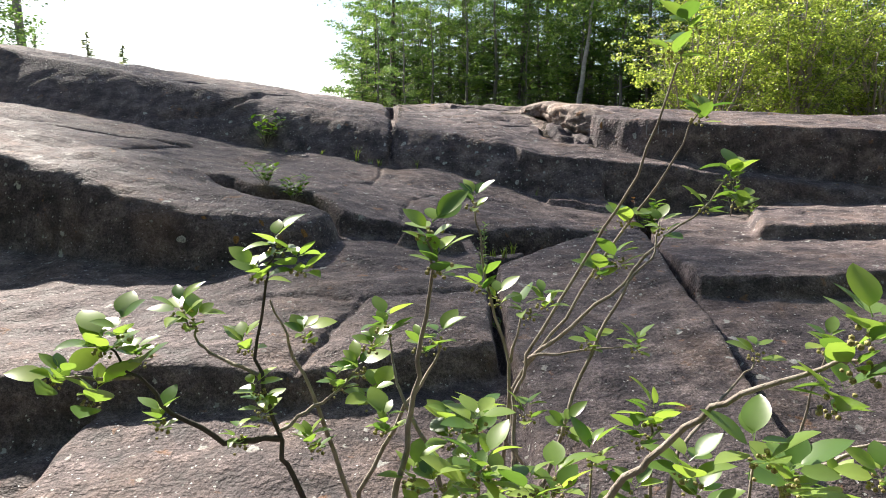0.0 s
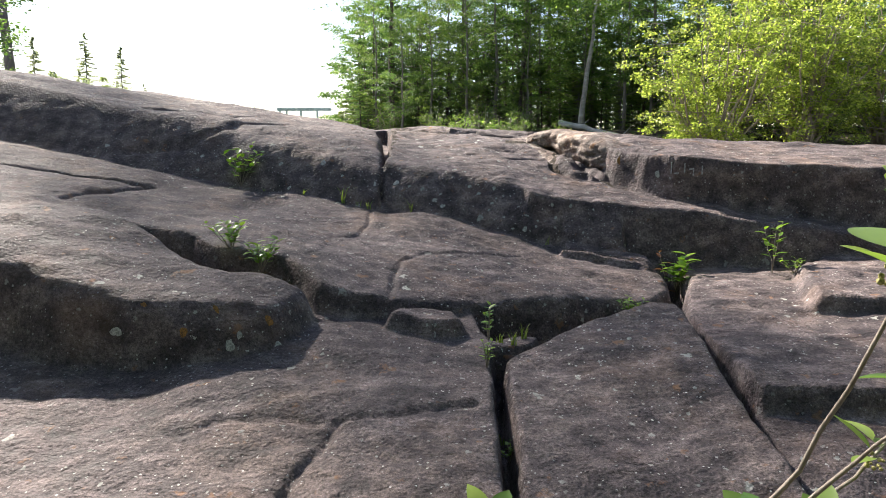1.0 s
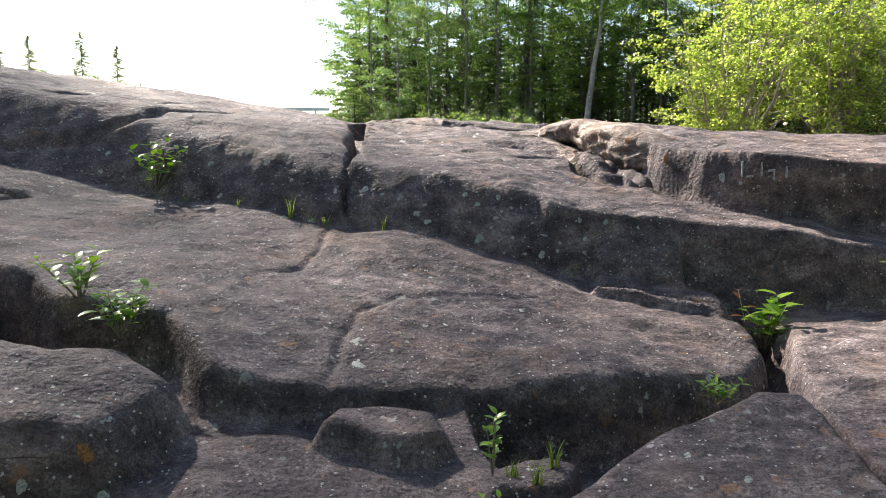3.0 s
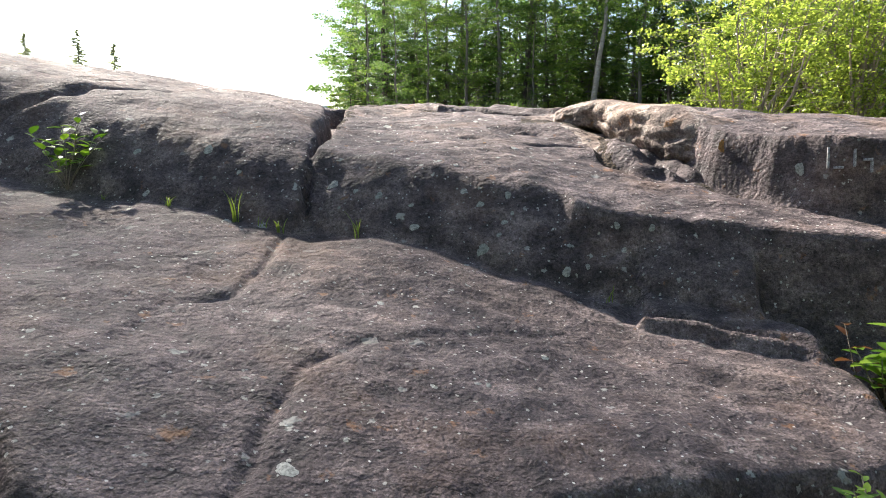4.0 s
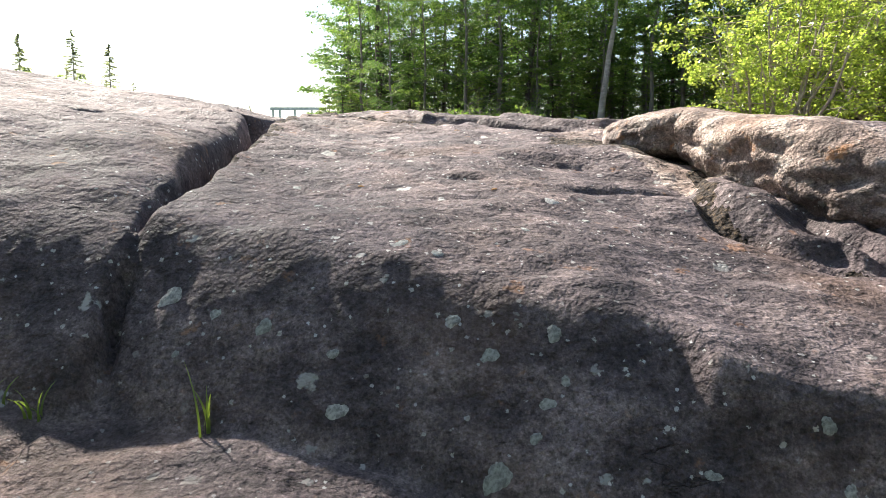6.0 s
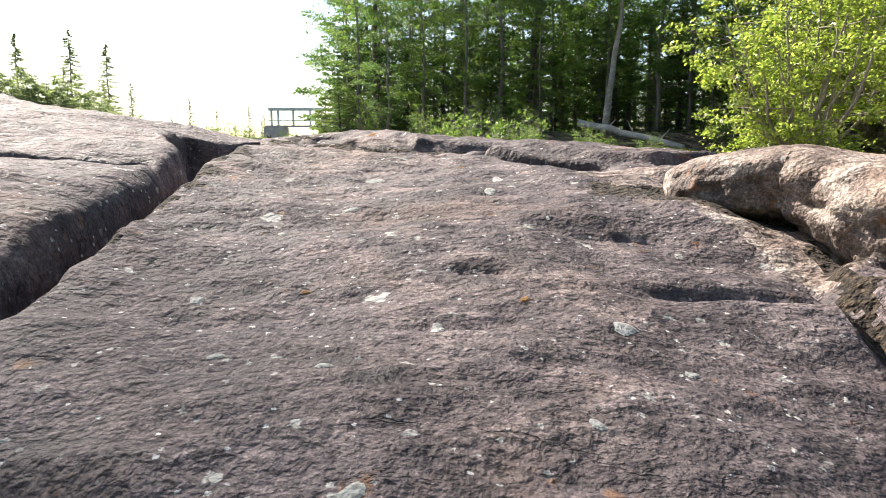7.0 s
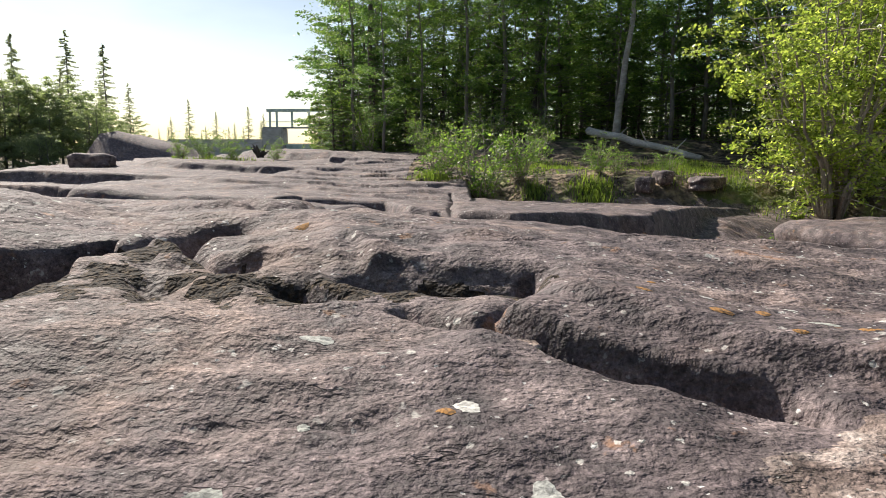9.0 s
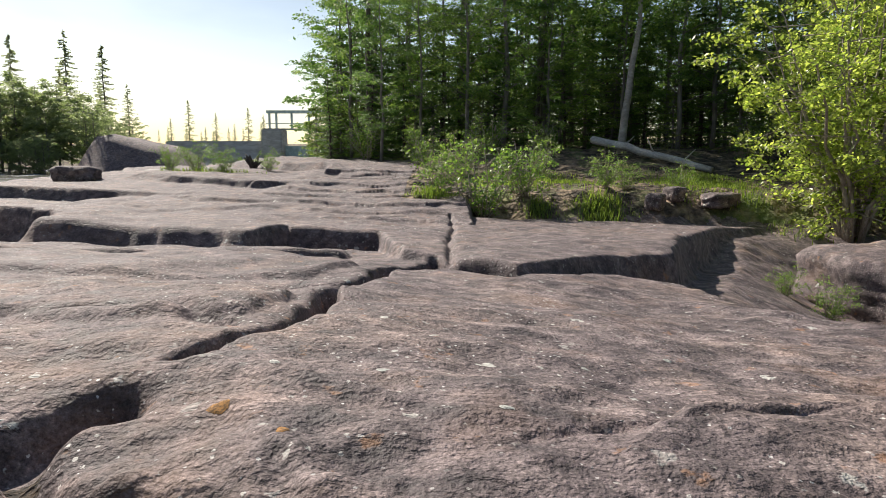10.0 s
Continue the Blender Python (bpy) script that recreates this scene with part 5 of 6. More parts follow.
# ---------------------------------------------------------------- the shrub in front
def leaf_shape(name, mat, length=1.0, width=0.58, curl=0.16, fold=0.10, n=7):
    """One pointed oval leaf with a fold along its rib, a bent tip and a stalk; its base is at the origin."""
    verts, faces = [], []
    for i in range(n + 1):
        u = i / n
        w = width * 0.5 * (math.sin(math.pi * u ** 0.85) ** 0.8 if 0 < u < 1 else 0.0)
        y, z = u * length, -curl * u * u * length
        verts += [(-w, y, z + fold * w * 2), (0, y, z), (w, y, z + fold * w * 2)]
    for i in range(n):
        a = 3 * i
        faces += [(a, a + 1, a + 4, a + 3), (a + 1, a + 2, a + 5, a + 4)]
    k = len(verts)
    verts += [(-0.012, -0.22, 0.02), (0.012, -0.22, 0.02), (0.010, 0.02, 0.002), (-0.010, 0.02, 0.002)]
    faces.append((k, k + 1, k + 2, k + 3))
    me = bpy.data.meshes.new(name)
    me.from_pydata(verts, [], faces)
    me.polygons.foreach_set("use_smooth", np.ones(len(faces), bool))
    me.materials.append(mat)
    return me


LEAVES = [leaf_shape("leaf", LEAF_NEAR, 1.0, 0.66, 0.10), leaf_shape("leaf", LEAF_NEAR, 1.0, 0.52, 0.28, 0.16), leaf_shape("leaf", LEAF_NEAR, 1.0, 0.68, 0.18, 0.06)]
FLOWER, f_nt, f_bsdf = material("yellow_bud")
f_nt.links.new(ramp(f_nt, noise_of(f_nt, coords(f_nt), 200.0, 3), [(0.4, (0.20, 0.18, 0.06)), (0.6, (0.38, 0.34, 0.14))]), f_bsdf.inputs["Base Color"])
f_bsdf.inputs["Roughness"].default_value = 0.7


def bud_mesh(seed):
    rng = np.random.default_rng(seed)
    bm = bmesh.new()
    for k in range(12):
        bmesh.ops.create_icosphere(bm, subdivisions=1, radius=0.0045 * rng.uniform(0.7, 1.3), matrix=Matrix.Translation(rng.normal(0, 0.012, 3)))
    me = bpy.data.meshes.new("flower_cluster")
    bm.to_mesh(me)
    bm.free()
    me.materials.append(FLOWER)
    return me


BUDS = [bud_mesh(1), bud_mesh(2)]


def shrub(label, stems, clusters, seed, group="shrubs before the rock"):
    """stems: lines of places, thickest first; clusters: x, y, z and leaf length."""
    rng = np.random.default_rng(seed)
    root = empty("leafy_shrub", pose(stems[0][0][0], stems[0][0][1], ground_at(*stems[0][0][:2])))
    tagged(root, label, "shrub", group)
    back = root.matrix_basis.inverted()
    for k, line in enumerate(stems):
        pts = [Vector(p) for p in line]
        fine = []
        for a, b in zip(pts, pts[1:]):
            for i in range(4):
                fine.append(a.lerp(b, i / 4) + Vector(rng.normal(0, 0.004, 3)))
        fine.append(pts[-1])
        r0 = 0.0085 if len(line) > 4 else 0.0055
        me = tubes_mesh("stem", [tube([tuple(back @ p) for p in fine], np.linspace(r0, 0.0022, len(fine)), 7)], BARK_DARK if (seed == 2 and k < 2) else BARK_TWIG)
        part("stem", me, root)
    for x, y, z, s in clusters:
        at = back @ Vector((x, y, z))
        count = int(rng.integers(7, 12))
        lead = Vector((rng.normal(0, 0.3), rng.normal(0, 0.3), 1)).normalized()
        for i in range(count):
            a = i * 2.4 + rng.uniform(-0.4, 0.4)
            rise = rng.uniform(0.05, 1.2)
            way = Vector((math.cos(a), math.sin(a), rise)).normalized()
            up = (lead - way * lead.dot(way)).normalized()
            side = way.cross(up)
            size = 0.84 * s * rng.uniform(0.55, 1.12)
            m = Matrix((side, way, up)).transposed().to_4x4()
            ob = part("leaf", LEAVES[int(rng.integers(0, 3))], root)
            ob.matrix_basis = Matrix.Translation(at + way * size * 0.22 - lead * 0.02 * (i % 3)) @ m @ Matrix.Scale(size, 4)
        ob = part("flower_cluster", BUDS[int(rng.integers(0, 2))], root)
        ob.matrix_basis = Matrix.Translation(at - lead * 0.03)
    return root


shrub("tall shrub with pale bare stems and bright green leaf tufts", [
    [(0.20, 2.00, ground_at(0.2, 2.0)), (0.22, 2.05, -1.03), (0.24, 2.15, -0.79), (0.27, 2.15, -0.65), (0.47, 2.1, -0.28), (0.57, 2.0, -0.06), (0.64, 1.9, 0.24), (0.64, 1.88, 0.28)],
    [(0.25, 2.00, ground_at(0.25, 2.0)), (0.24, 2.05, -1.03), (0.22, 2.2, -0.79), (0.4, 2.2, -0.53), (0.57, 2.1, -0.22), (0.65, 2.0, -0.05), (0.7, 1.9, 0.11)],
    [(0.27, 2.15, -0.67), (0.38, 2.2, -0.61), (0.55, 2.2, -0.46), (0.71, 2.25, -0.3), (0.87, 2.3, -0.19), (0.98, 2.35, -0.07)],
    [(0.25, 1.9, ground_at(0.25, 1.9)), (0.28, 1.9, -1.01), (0.37, 1.95, -0.78), (0.47, 2.0, -0.54), (0.55, 2.0, -0.38), (0.64, 2.05, -0.29), (0.67, 2.1, -0.21)],
    [(0.19, 2.0, ground_at(0.19, 2.0)), (0.19, 2.05, -1.05), (0.2, 1.98, -0.62), (0.12, 1.95, -0.34), (0.09, 1.93, -0.14)],
    [(0.28, 2.15, -0.65), (0.39, 2.1, -0.63), (0.58, 2.05, -0.59)], [(0.2, 1.98, -0.62), (0.23, 1.95, -0.46)], [(0.26, 1.95, -0.95), (0.12, 1.9, -0.75)]],
    [(0.61, 1.88, 0.29, 0.1), (0.65, 1.88, 0.36, 0.1), (0.71, 1.9, 0.12, 0.085), (0.89, 2.3, -0.16, 0.1), (0.99, 2.35, -0.05, 0.1), (1.01, 2.3, -0.15, 0.08), (0.54, 2.1, -0.31, 0.1), (0.49, 2.1, -0.35, 0.09),
     (0.45, 2.0, -0.55, 0.07), (0.6, 2.05, -0.57, 0.07), (0.09, 1.93, -0.12, 0.075), (0.11, 1.95, -0.36, 0.075), (0.23, 1.95, -0.44, 0.085), (0.16, 1.97, -0.41, 0.08), (0.11, 1.9, -0.73, 0.09),
     (0.24, 1.9, -0.73, 0.09), (0.36, 1.9, -0.78, 0.08), (0.55, 2.05, -0.18, 0.08), (0.67, 2.1, -0.21, 0.08), (0.3, 2.0, -0.42, 0.07)], 1)
shrub("spreading shrub with dark stems and green leaf tufts", [
    [(-0.32, 1.55, ground_at(-0.32, 1.55)), (-0.33, 1.55, -0.84), (-0.37, 1.55, -0.75), (-0.41, 1.57, -0.63), (-0.45, 1.6, -0.5), (-0.43, 1.62, -0.31), (-0.40, 1.62, -0.23)],
    [(-0.39, 1.56, -0.68), (-0.51, 1.52, -0.67), (-0.62, 1.5, -0.59), (-0.69, 1.48, -0.5), (-0.76, 1.48, -0.42)],
    [(-0.39, 1.56, -0.66), (-0.34, 1.6, -0.63), (-0.26, 1.65, -0.59), (-0.22, 1.7, -0.55)],
    [(-0.25, 1.7, ground_at(-0.25, 1.7)), (-0.25, 1.7, -0.9), (-0.33, 1.72, -0.66), (-0.4, 1.72, -0.49), (-0.44, 1.7, -0.37)],
    [(-0.45, 1.6, -0.53), (-0.58, 1.65, -0.5), (-0.64, 1.7, -0.46), (-0.66, 1.7, -0.4)], [(-0.69, 1.48, -0.5), (-0.86, 1.48, -0.5)]],
    [(-0.4, 1.62, -0.2, 0.095), (-0.45, 1.62, -0.27, 0.08), (-0.35, 1.62, -0.25, 0.085), (-0.76, 1.48, -0.41, 0.1), (-0.72, 1.48, -0.37, 0.09), (-0.86, 1.48, -0.49, 0.1), (-0.77, 1.46, -0.52, 0.1), (-0.7, 1.5, -0.44, 0.08),
     (-0.67, 1.7, -0.38, 0.085), (-0.63, 1.7, -0.41, 0.08), (-0.5, 1.66, -0.46, 0.085), (-0.36, 1.72, -0.45, 0.08), (-0.45, 1.57, -0.55, 0.085), (-0.43, 1.57, -0.59, 0.07), (-0.22, 1.7, -0.54, 0.09), (-0.27, 1.68, -0.56, 0.07),
     (-0.65, 1.5, -0.59, 0.07), (-0.49, 1.55, -0.65, 0.06), (-0.33, 1.6, -0.69, 0.06), (-0.17, 1.6, -0.57, 0.075)], 2)
shrub("low shrub with upright shoots and light green leaves", [
    [(-0.08, 1.30, ground_at(-0.08, 1.3)), (-0.1, 1.3, -0.7), (-0.07, 1.3, -0.55), (-0.04, 1.29, -0.4), (-0.02, 1.28, -0.22), (-0.02, 1.28, -0.15)],
    [(0.03, 1.42, ground_at(0.03, 1.42)), (0.01, 1.45, -0.78), (-0.04, 1.5, -0.66), (-0.11, 1.55, -0.54), (-0.13, 1.6, -0.43)],
    [(-0.2, 1.7, ground_at(-0.2, 1.7)), (-0.22, 1.7, -0.89), (-0.1, 1.72, -0.66), (-0.02, 1.74, -0.54), (0.0, 1.75, -0.49)],
    [(0.06, 1.3, ground_at(0.06, 1.3)), (0.07, 1.33, -0.75), (0.07, 1.35, -0.56)], [(0.1, 1.15, ground_at(0.1, 1.15)), (0.15, 1.15, -0.62)], [(0.1, 1.15, -0.9), (0.21, 1.2, -0.62)]],
    [(-0.02, 1.28, -0.13, 0.085), (-0.01, 1.28, -0.19, 0.075), (-0.14, 1.6, -0.39, 0.075), (-0.17, 1.6, -0.44, 0.06), (-0.01, 1.75, -0.47, 0.075), (-0.06, 1.7, -0.47, 0.07), (0.07, 1.35, -0.54, 0.085), (0.08, 1.2, -0.56, 0.09),
     (0.15, 1.15, -0.58, 0.09), (0.01, 1.4, -0.6, 0.085), (-0.13, 1.45, -0.58, 0.08), (-0.06, 1.3, -0.63, 0.08), (0.21, 1.2, -0.59, 0.085), (0.05, 1.2, -0.60, 0.10), (0.22, 1.25, -0.66, 0.09), (-0.02, 1.35, -0.68, 0.09), (0.12, 1.4, -0.70, 0.085), (0.02, 1.55, -0.62, 0.08)], 3)
shrub("arching shrub with a long pale branch and large leaves", [
    [(0.22, 1.15, ground_at(0.22, 1.15)), (0.27, 1.15, -0.63), (0.33, 1.1, -0.53), (0.41, 1.05, -0.42), (0.48, 1.0, -0.35), (0.57, 0.95, -0.3), (0.59, 0.93, -0.29)],
    [(0.65, 1.3, ground_at(0.65, 1.3)), (0.7, 1.3, -0.67), (0.76, 1.3, -0.63), (0.82, 1.28, -0.58), (0.88, 1.25, -0.54)],
    [(0.55, 1.6, ground_at(0.55, 1.6)), (0.56, 1.6, -0.87), (0.58, 1.6, -0.73), (0.81, 1.85, -0.66), (0.9, 1.9, -0.59)],
    [(0.93, 1.75, ground_at(0.93, 1.75)), (0.94, 1.75, -0.8), (0.96, 1.72, -0.66), (0.99, 1.7, -0.5)],
    [(0.44, 1.4, ground_at(0.44, 1.4)), (0.45, 1.4, -0.64), (0.45, 1.4, -0.55)], [(0.46, 1.05, ground_at(0.46, 1.05)), (0.48, 1.0, -0.48)], [(0.28, 1.3, ground_at(0.28, 1.3)), (0.3, 1.3, -0.6)], [(0.47, 1.2, ground_at(0.47, 1.2)), (0.48, 1.2, -0.65)]],
    [(0.57, 0.93, -0.28, 0.06), (0.58, 0.9, -0.22, 0.10), (0.58, 0.95, -0.34, 0.08), (0.48, 1.0, -0.44, 0.10), (0.54, 1.0, -0.49, 0.10), (0.42, 1.1, -0.52, 0.09), (0.36, 1.2, -0.62, 0.09), (0.62, 1.15, -0.56, 0.085), (0.70, 1.3, -0.64, 0.08), (0.45, 1.4, -0.54, 0.085),
     (0.42, 1.4, -0.59, 0.07), (0.9, 1.9, -0.55, 0.08), (0.99, 1.7, -0.47, 0.08), (0.3, 1.3, -0.58, 0.08), (0.48, 1.2, -0.63, 0.08), (0.76, 1.25, -0.63, 0.07), (0.82, 1.2, -0.59, 0.07)], 4)

stick_z = ground_at(-0.1, 1.9)
stick = tagged(new("dead_branch", tubes_mesh("dead_branch", [tube([(-0.36, 1.78, ground_at(-0.36, 1.78) + 0.02), (-0.28, 1.82, stick_z + 0.10), (-0.12, 1.86, stick_z + 0.06), (0.04, 1.88, stick_z + 0.09), (0.14, 1.85, stick_z + 0.02)], (0.012, 0.017, 0.018, 0.017, 0.012), 9)], DEADWOOD)), "bleached fallen branch lying under the shrub", "branch")


# ---------------------------------------------------------------- small plants in the joints
def grass_tuft(x, y, h, n, seed, lean=0.5, z=None, width=0.0045):
    rng = np.random.default_rng(seed)
    root = tagged(empty("grass_tuft", pose(x, y, (ground_at(x, y) if z is None else z) - 0.005)), "small tuft of green grass in a rock joint", "grass", "grass tufts in the joints")
    for k in range(n):
        verts, faces = [], []
        a = rng.uniform(0, 6.28)
        hh = h * rng.uniform(0.5, 1.1)
        out = lean * hh * rng.uniform(0.2, 1.0)
        w = width * rng.uniform(0.7, 1.2)
        base = np.array([rng.normal(0, 0.012), rng.normal(0, 0.008), 0])
        d, s = np.array([math.cos(a), math.sin(a), 0]), np.array([-math.sin(a), math.cos(a), 0])
        for i in range(6):
            u = i / 5
            p = base + d * out * u * u + np.array([0, 0, hh * (u - 0.28 * u * u * lean)])
            ww = w * (1 - u) ** 0.6
            verts += [p - s * ww, p + s * ww]
        for i in range(5):
            faces.append((2 * i, 2 * i + 1, 2 * i + 3, 2 * i + 2))
        part("blade", mesh_of("blade", np.array(verts), np.array(faces), GRASS), root)
    return root


def foot_of_wall(x, y0):
    """Where the wall starts to rise, going up the slope from y0."""
    y, z = y0, ground_at(x, y0)
    while ground_at(x, y + 0.04) - ground_at(x, y) < 0.034 and y < y0 + 1.0:
        y += 0.02
    return y - 0.01


for k, (x, y0, h, n) in enumerate(((-1.45, 7.9, 0.09, 7), (-1.02, 7.8, 0.24, 6), (-0.85, 7.7, 0.08, 4), (-0.74, 7.7, 0.10, 7), (-0.30, 7.6, 0.17, 5), (1.05, 7.3, 0.14, 3), (-1.9, 8.0, 0.06, 5))):
    grass_tuft(x, foot_of_wall(x, y0), h * 1.15, n, 400 + k, 1.0)
for k, (x, y, h, n) in enumerate(((0.48, 5.32, 0.12, 14), (0.40, 5.38, 0.09, 9), (0.56, 5.42, 0.13, 12), (1.43, 5.98, 0.08, 10), (0.36, 4.6, 0.08, 8), (-0.62, 1.75, 0.22, 9), (-0.52, 1.78, 0.20, 7), (0.17, 2.25, 0.28, 24), (0.24, 2.3, 0.30, 20), (0.1, 2.2, 0.2, 14))):
    grass_tuft(x, y, h, n, 420 + k, 0.5)


def sprig(name, label, x, y, h, tufts, leaf, seed, mat_leaf, z=None, spread=0.4, category="plant", group=""):
    """A small leafy seedling: a few thin stems with leaves along them."""
    rng = np.random.default_rng(seed)
    root = tagged(empty(name, pose(x, y, (ground_at(x, y) if z is None else z) - 0.01)), label, category, group)
    shapes = [leaf_shape("leaf", mat_leaf, 1.0, 0.5, 0.2, 0.12, 5)]
    for k in range(tufts):
        a = k * 2.4 + rng.uniform(-0.5, 0.5)
        r = h * spread * rng.uniform(0.2, 1.0)
        top = Vector((math.cos(a) * r, math.sin(a) * r, h * rng.uniform(0.6, 1.0)))
        p = bend((0, 0, 0), tuple(top), 5, 0.03 * h, 0.01 * h, rng)
        part("stem", tubes_mesh("stem", [tube(p, np.linspace(0.004, 0.0018, 5), 5)], BARK_TWIG), root)
        for i in range(7):
            u = 0.35 + 0.65 * i / 6
            c = Vector([float(np.interp(u, np.linspace(0, 1, 5), p[:, j])) for j in range(3)])
            b = i * 2.4 + a
            way = Vector((math.cos(b), math.sin(b), rng.uniform(0.1, 0.9))).normalized()
            up = (Vector((0, 0, 1)) - way * way.z).normalized()
            ob = part("leaf", shapes[0], root)
            ob.matrix_basis = Matrix.Translation(c) @ Matrix((way.cross(up), way, up)).transposed().to_4x4() @ Matrix.Scale(leaf * rng.uniform(0.6, 1.15), 4)
    return root


LEAF_SMALL = single_leaf_material("seedling_leaf", (0.09, 0.19, 0.02), (0.30, 0.44, 0.06))
LEAF_RED = single_leaf_material("red_seedling_leaf", (0.10, 0.035, 0.015), (0.24, 0.10, 0.035))
sprig("wall_seedling", "leafy green seedling growing from the rock wall", -2.18, foot_of_wall(-2.18, 8.0) + 0.04, 0.46, 9, 0.10, 501, LEAF_SMALL, None, 0.55)
sprig("joint_seedling", "bushy green seedling growing in a rock joint", -1.58, 6.13, 0.24, 9, 0.08, 502, LEAF_SMALL, -0.31, 0.9, "plant", "seedlings in the joint")
sprig("joint_seedling", "bushy green seedling growing in a rock joint", -1.30, 5.91, 0.24, 9, 0.08, 503, LEAF_SMALL, -0.42, 0.9, "plant", "seedlings in the joint")
sprig("maple_seedling", "young maple with green leaves in the rock joint", 2.16, 7.12, 0.36, 6, 0.13, 504, LEAF_SMALL, None, 0.5)
sprig("maple_shoot", "young maple shoot with reddish new leaves", 2.12, 7.14, 0.56, 2, 0.09, 505, LEAF_RED, None, 0.25)
sprig("alder_seedling", "slender seedling with pale green leaves before the dark wall", 2.98, 7.05, 0.60, 3, 0.11, 506, LEAF_SMALL, None, 0.2)
sprig("wall_foot_plant", "low dark green plant at the foot of the wall", 3.2, 7.08, 0.14, 5, 0.05, 507, LEAF_SMALL, None, 1.0)
sprig("feathery_seedling", "narrow upright green seedling in the open joint", 0.32, 5.33, 0.24, 4, 0.05, 508, LEAF_SMALL, -0.78, 0.14, "plant", "upright seedlings in the joint")
sprig("feathery_seedling", "narrow upright green seedling in the open joint", 0.29, 5.0, 0.20, 4, 0.045, 509, LEAF_SMALL, -0.86, 0.14, "plant", "upright seedlings in the joint")
sprig("yellow_green_plant", "low yellow-green plant in a rock corner", 1.42, 6.03, 0.13, 9, 0.045, 510, LEAF_SMALL, -0.78, 0.9)
sprig("creeping_plant", "small creeping plant in the open joint", 0.37, 4.35, 0.10, 6, 0.04, 511, LEAF_SMALL, None, 0.8)


# ---------------------------------------------------------------- bank grass, driftwood, river, dam
def blades_over(name, label, boxes, h, seed, mat):
    rng = np.random.default_rng(seed)
    verts = []
    for x0, x1, y0, y1, n in boxes:
        for k in range(n):
            u, w = rng.normal(0, 0.42, 2)
            x, y = (x0 + x1) / 2 + u * (x1 - x0) / 2, (y0 + y1) / 2 + w * (y1 - y0) / 2
            z, a, hh = ground_at(x, y) - 0.02, rng.uniform(0, 6.28), h * rng.uniform(0.4, 1.2) * math.exp(-u * u * 0.9)
            dx, dy = math.cos(a), math.sin(a)
            verts += [(x - dy * 0.012, y + dx * 0.012, z), (x + dy * 0.012, y - dx * 0.012, z), (x + dx * hh * 0.3 + dy * 0.006, y + dy * hh * 0.3 - dx * 0.006, z + hh), (x + dx * hh * 0.3 - dy * 0.006, y + dy * hh * 0.3 + dx * 0.006, z + hh)]
    ob = new(name, mesh_of(name, np.array(verts), np.arange(len(verts)).reshape(-1, 4), mat))
    tagged(ob, label, "grass", kind="stuff")


blades_over("bank_grass", "sunlit yellow-green grass on the soil bank", [(5.5, 9.5, 27.2, 31.5, 3600), (0.0, 6.0, 27.6, 31.0, 2200), (8.0, 14, 25.5, 27.5, 800)], 0.13, 601, GRASS)
blades_over("tall_bank_grass", "tufts of taller light green grass at the bank foot", [(3.3, 4.9, 26.0, 27.0, 800), (2.2, 3.1, 26.2, 27.0, 300), (-0.6, 0.8, 26.0, 26.9, 300), (5.6, 6.4, 26.6, 27.2, 200), (6.0, 9.0, 26.4, 27.4, 160), (7.6, 9.4, 25.2, 26.2, 80)], 0.22, 603, GRASS)
blades_over("joint_grass", "thin dry grass in the far rock joints", [(-9.0, -5.0, 31.0, 32.5, 250), (7.0, 9.2, 20.0, 20.8, 400)], 0.16, 602, GRASS)

drift = tagged(empty("driftwood"), "weathered grey driftwood lying on the far rocks", "log")
for a, b, r in (((-10.6, 35.6, 0.75), (-7.3, 34.4, 0.85), 0.13), ((-7.6, 34.6, 0.62), (-6.4, 34.4, 0.80), 0.09)):
    part("trunk", tubes_mesh("trunk", [tube(bend(a, b, 6, 0.06, 0.03), np.linspace(r, r * 0.6, 6), 8)], DEADWOOD), drift)
stump = tagged(empty("root_stump"), "dark upturned tree root on the far rocks", "stump")
zs = ground_at(-6.3, 34.4)
for k in range(7):
    a = k * 0.9
    part("root", tubes_mesh("root", [tube(bend((-6.3, 34.4, zs - 0.05), (-6.3 + 0.32 * math.cos(a), 34.4 + 0.2 * math.sin(a), zs + 0.25 + 0.25 * abs(math.sin(1.7 * k))), 4, 0.04, 0.03), (0.11, 0.08, 0.05, 0.02), 6)], BARK_DARK), stump)

WATER, wa_nt, wa_bsdf = material("river_water")
wa_n = noise_of(wa_nt, coords(wa_nt, (1, 0.5, 1)), 0.8, 6, 0.65)
wa_nt.links.new(ramp(wa_nt, wa_n, [(0.5, (0.03, 0.035, 0.03)), (0.64, (0.7, 0.72, 0.73))]), wa_bsdf.inputs["Base Color"])
wa_bsdf.inputs["Roughness"].default_value = 0.15
bumped(wa_nt, wa_bsdf, [(wa_n, 0.6, 0.15)])
gx, gy = np.meshgrid(np.linspace(-120, -6, 58), np.linspace(22, 210, 60))
gz = -0.85 + 0.04 * fbm(gx * 0.5, gy * 0.5, 91, 3) + np.clip((gy - 60) / 90, 0, 1) * 0.6
ci = (np.arange(59)[:, None] * 58 + np.arange(57)[None]).ravel()
river = new("water", mesh_of("water", np.stack([gx.ravel(), gy.ravel(), gz.ravel()], 1), np.stack([ci, ci + 1, ci + 59, ci + 58], 1), WATER))
tagged(river, "white foaming river water below the dam", "water", kind="structure")

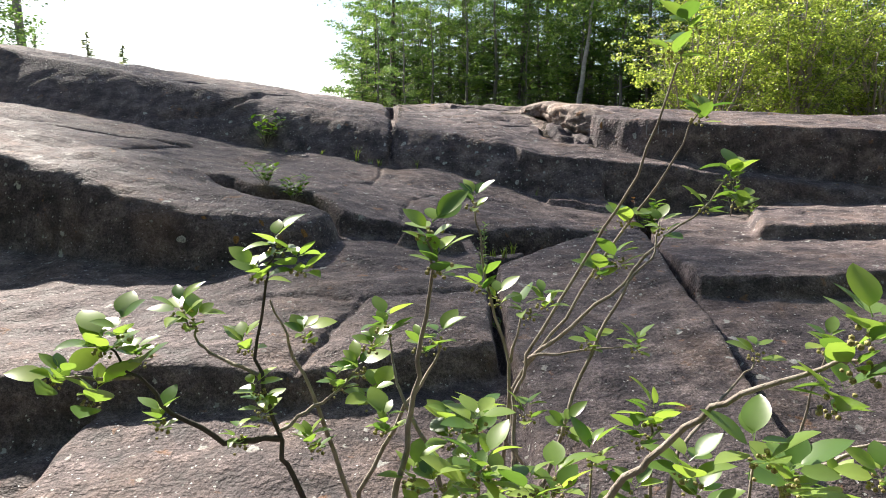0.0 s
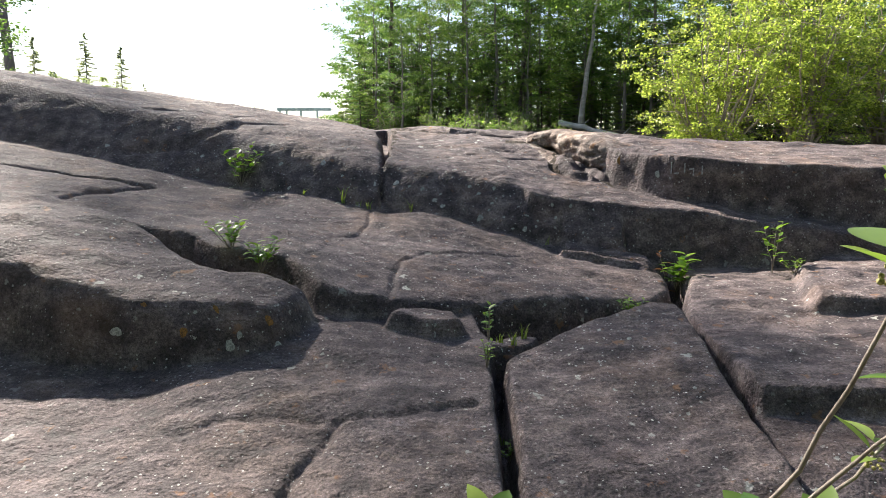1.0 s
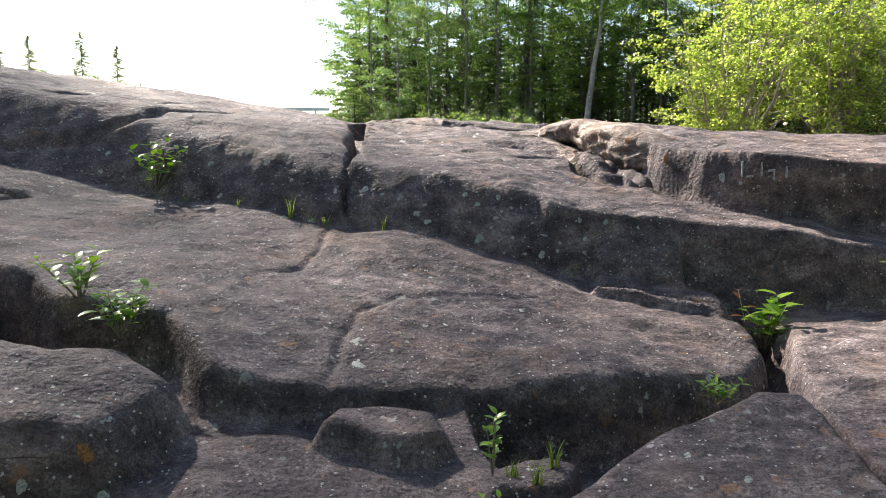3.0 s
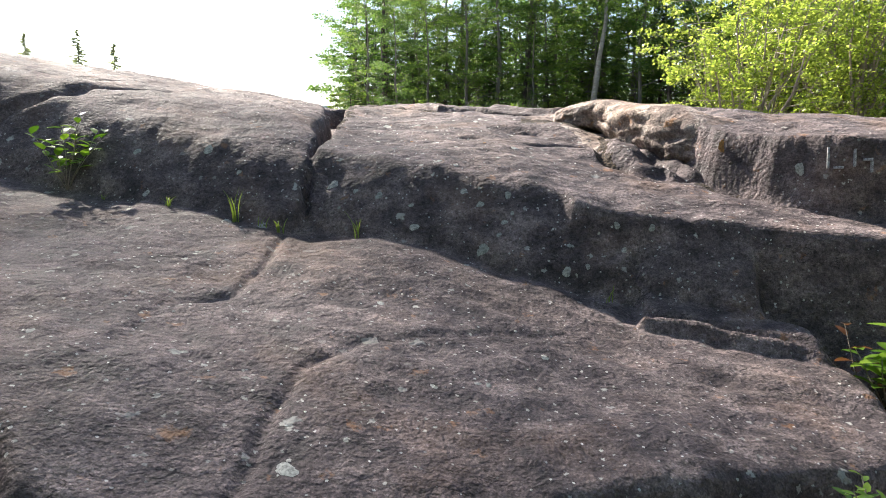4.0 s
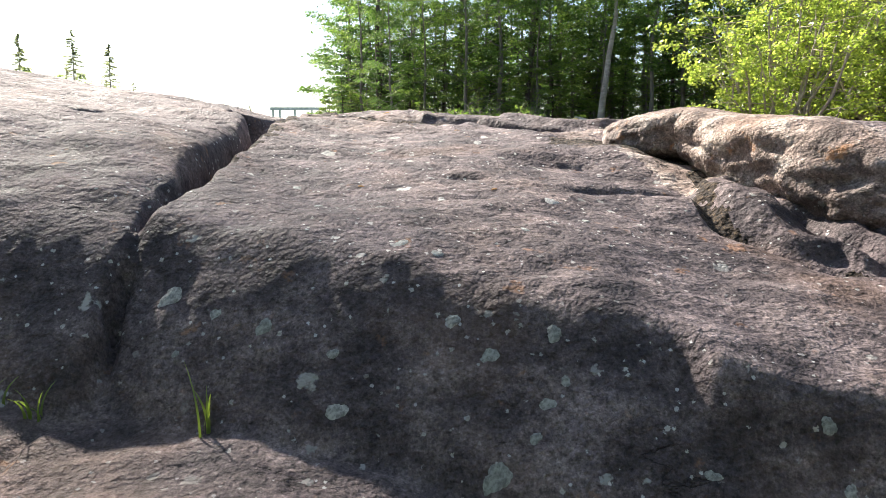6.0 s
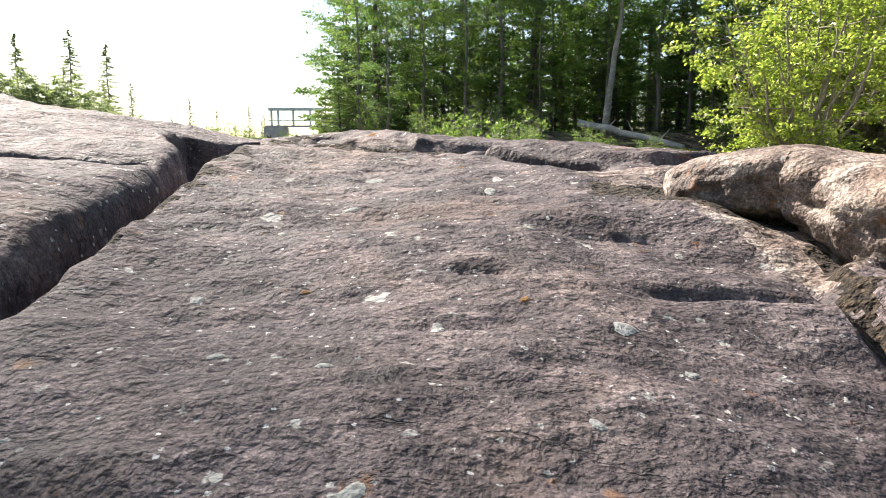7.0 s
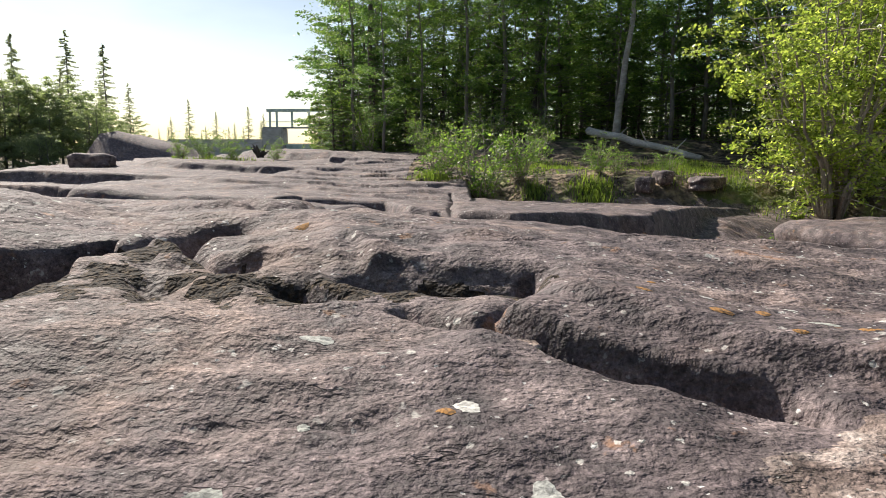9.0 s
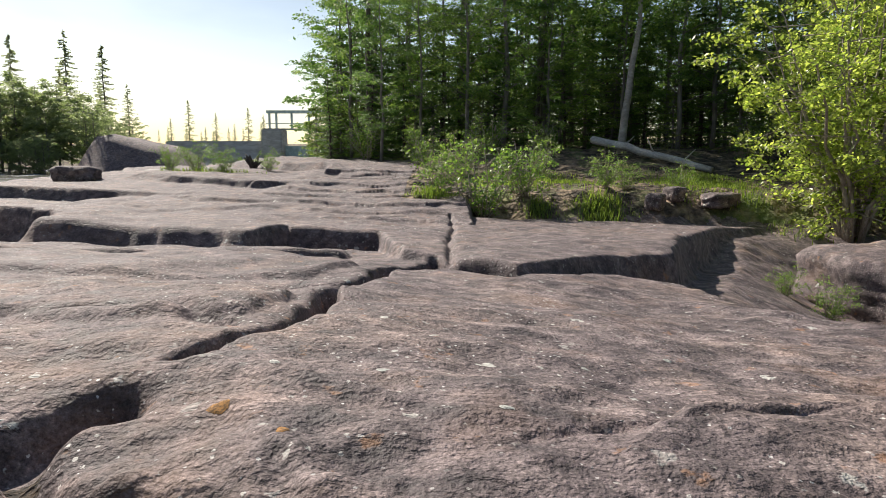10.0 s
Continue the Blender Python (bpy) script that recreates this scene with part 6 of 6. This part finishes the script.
CONCRETE, c_nt, c_bsdf = material("weathered_concrete")
c_n = noise_of(c_nt, coords(c_nt, (0.5, 0.5, 1.5)), 1.2, 7, 0.65)
c_nt.links.new(ramp(c_nt, c_n, [(0.3, (0.22, 0.21, 0.19)), (0.7, (0.42, 0.41, 0.38))]), c_bsdf.inputs["Base Color"])
c_bsdf.inputs["Roughness"].default_value = 0.9
STEEL, st_nt, st_bsdf = material("pale_green_steel")
st_nt.links.new(ramp(st_nt, noise_of(st_nt, coords(st_nt), 1.5, 4), [(0.4, (0.34, 0.42, 0.38)), (0.6, (0.48, 0.56, 0.52))]), st_bsdf.inputs["Base Color"])
st_bsdf.inputs["Roughness"].default_value = 0.6


def block(name, lo, hi, mat, parent, batter=0.0):
    """A box with softened edges; batter leans its near side back."""
    bm = bmesh.new()
    bmesh.ops.create_cube(bm, size=1.0)
    for v in bm.verts:
        top = v.co.z > 0
        near = v.co.y < 0
        v.co = Vector([lo[i] + (v.co[i] + 0.5) * (hi[i] - lo[i]) for i in range(3)])
        if near and not top:
            v.co.y -= batter
    size = min(hi[i] - lo[i] for i in range(3))
    bmesh.ops.bevel(bm, geom=bm.edges[:], offset=size * 0.06, segments=2, affect="EDGES")
    me = bpy.data.meshes.new(name)
    bm.to_mesh(me)
    bm.free()
    me.materials.append(mat)
    return part(name, me, parent)


dam = tagged(empty("dam"), "grey concrete dam with a pale steel gate frame", "dam")
block("spillway_wall", (-56, 150, -1.5), (-32.4, 153, 4.0), CONCRETE, dam, 3.0)
block("pier", (-36.2, 148.5, -1.5), (-32.2, 154, 6.4), CONCRETE, dam, 0.8)
block("pier", (-25.0, 149, -1.5), (-23.0, 154, 6.4), CONCRETE, dam, 0.6)
block("gate", (-32.2, 151.5, -1.5), (-25.0, 152, 3.0), STEEL, dam)
for x in (-35.0, -33.6, -30.5, -27.0):
    block("frame_post", (x - 0.2, 150.4, 6.3), (x + 0.2, 150.8, 9.6), STEEL, dam)
block("frame_beam", (-35.6, 150.2, 9.5), (-24.0, 151.0, 10.1), STEEL, dam)
block("handrail", (-35.6, 150.0, 7.4), (-24.0, 150.15, 7.55), STEEL, dam)
block("walkway", (-36.0, 150.0, 6.2), (-23.0, 152.5, 6.5), CONCRETE, dam)
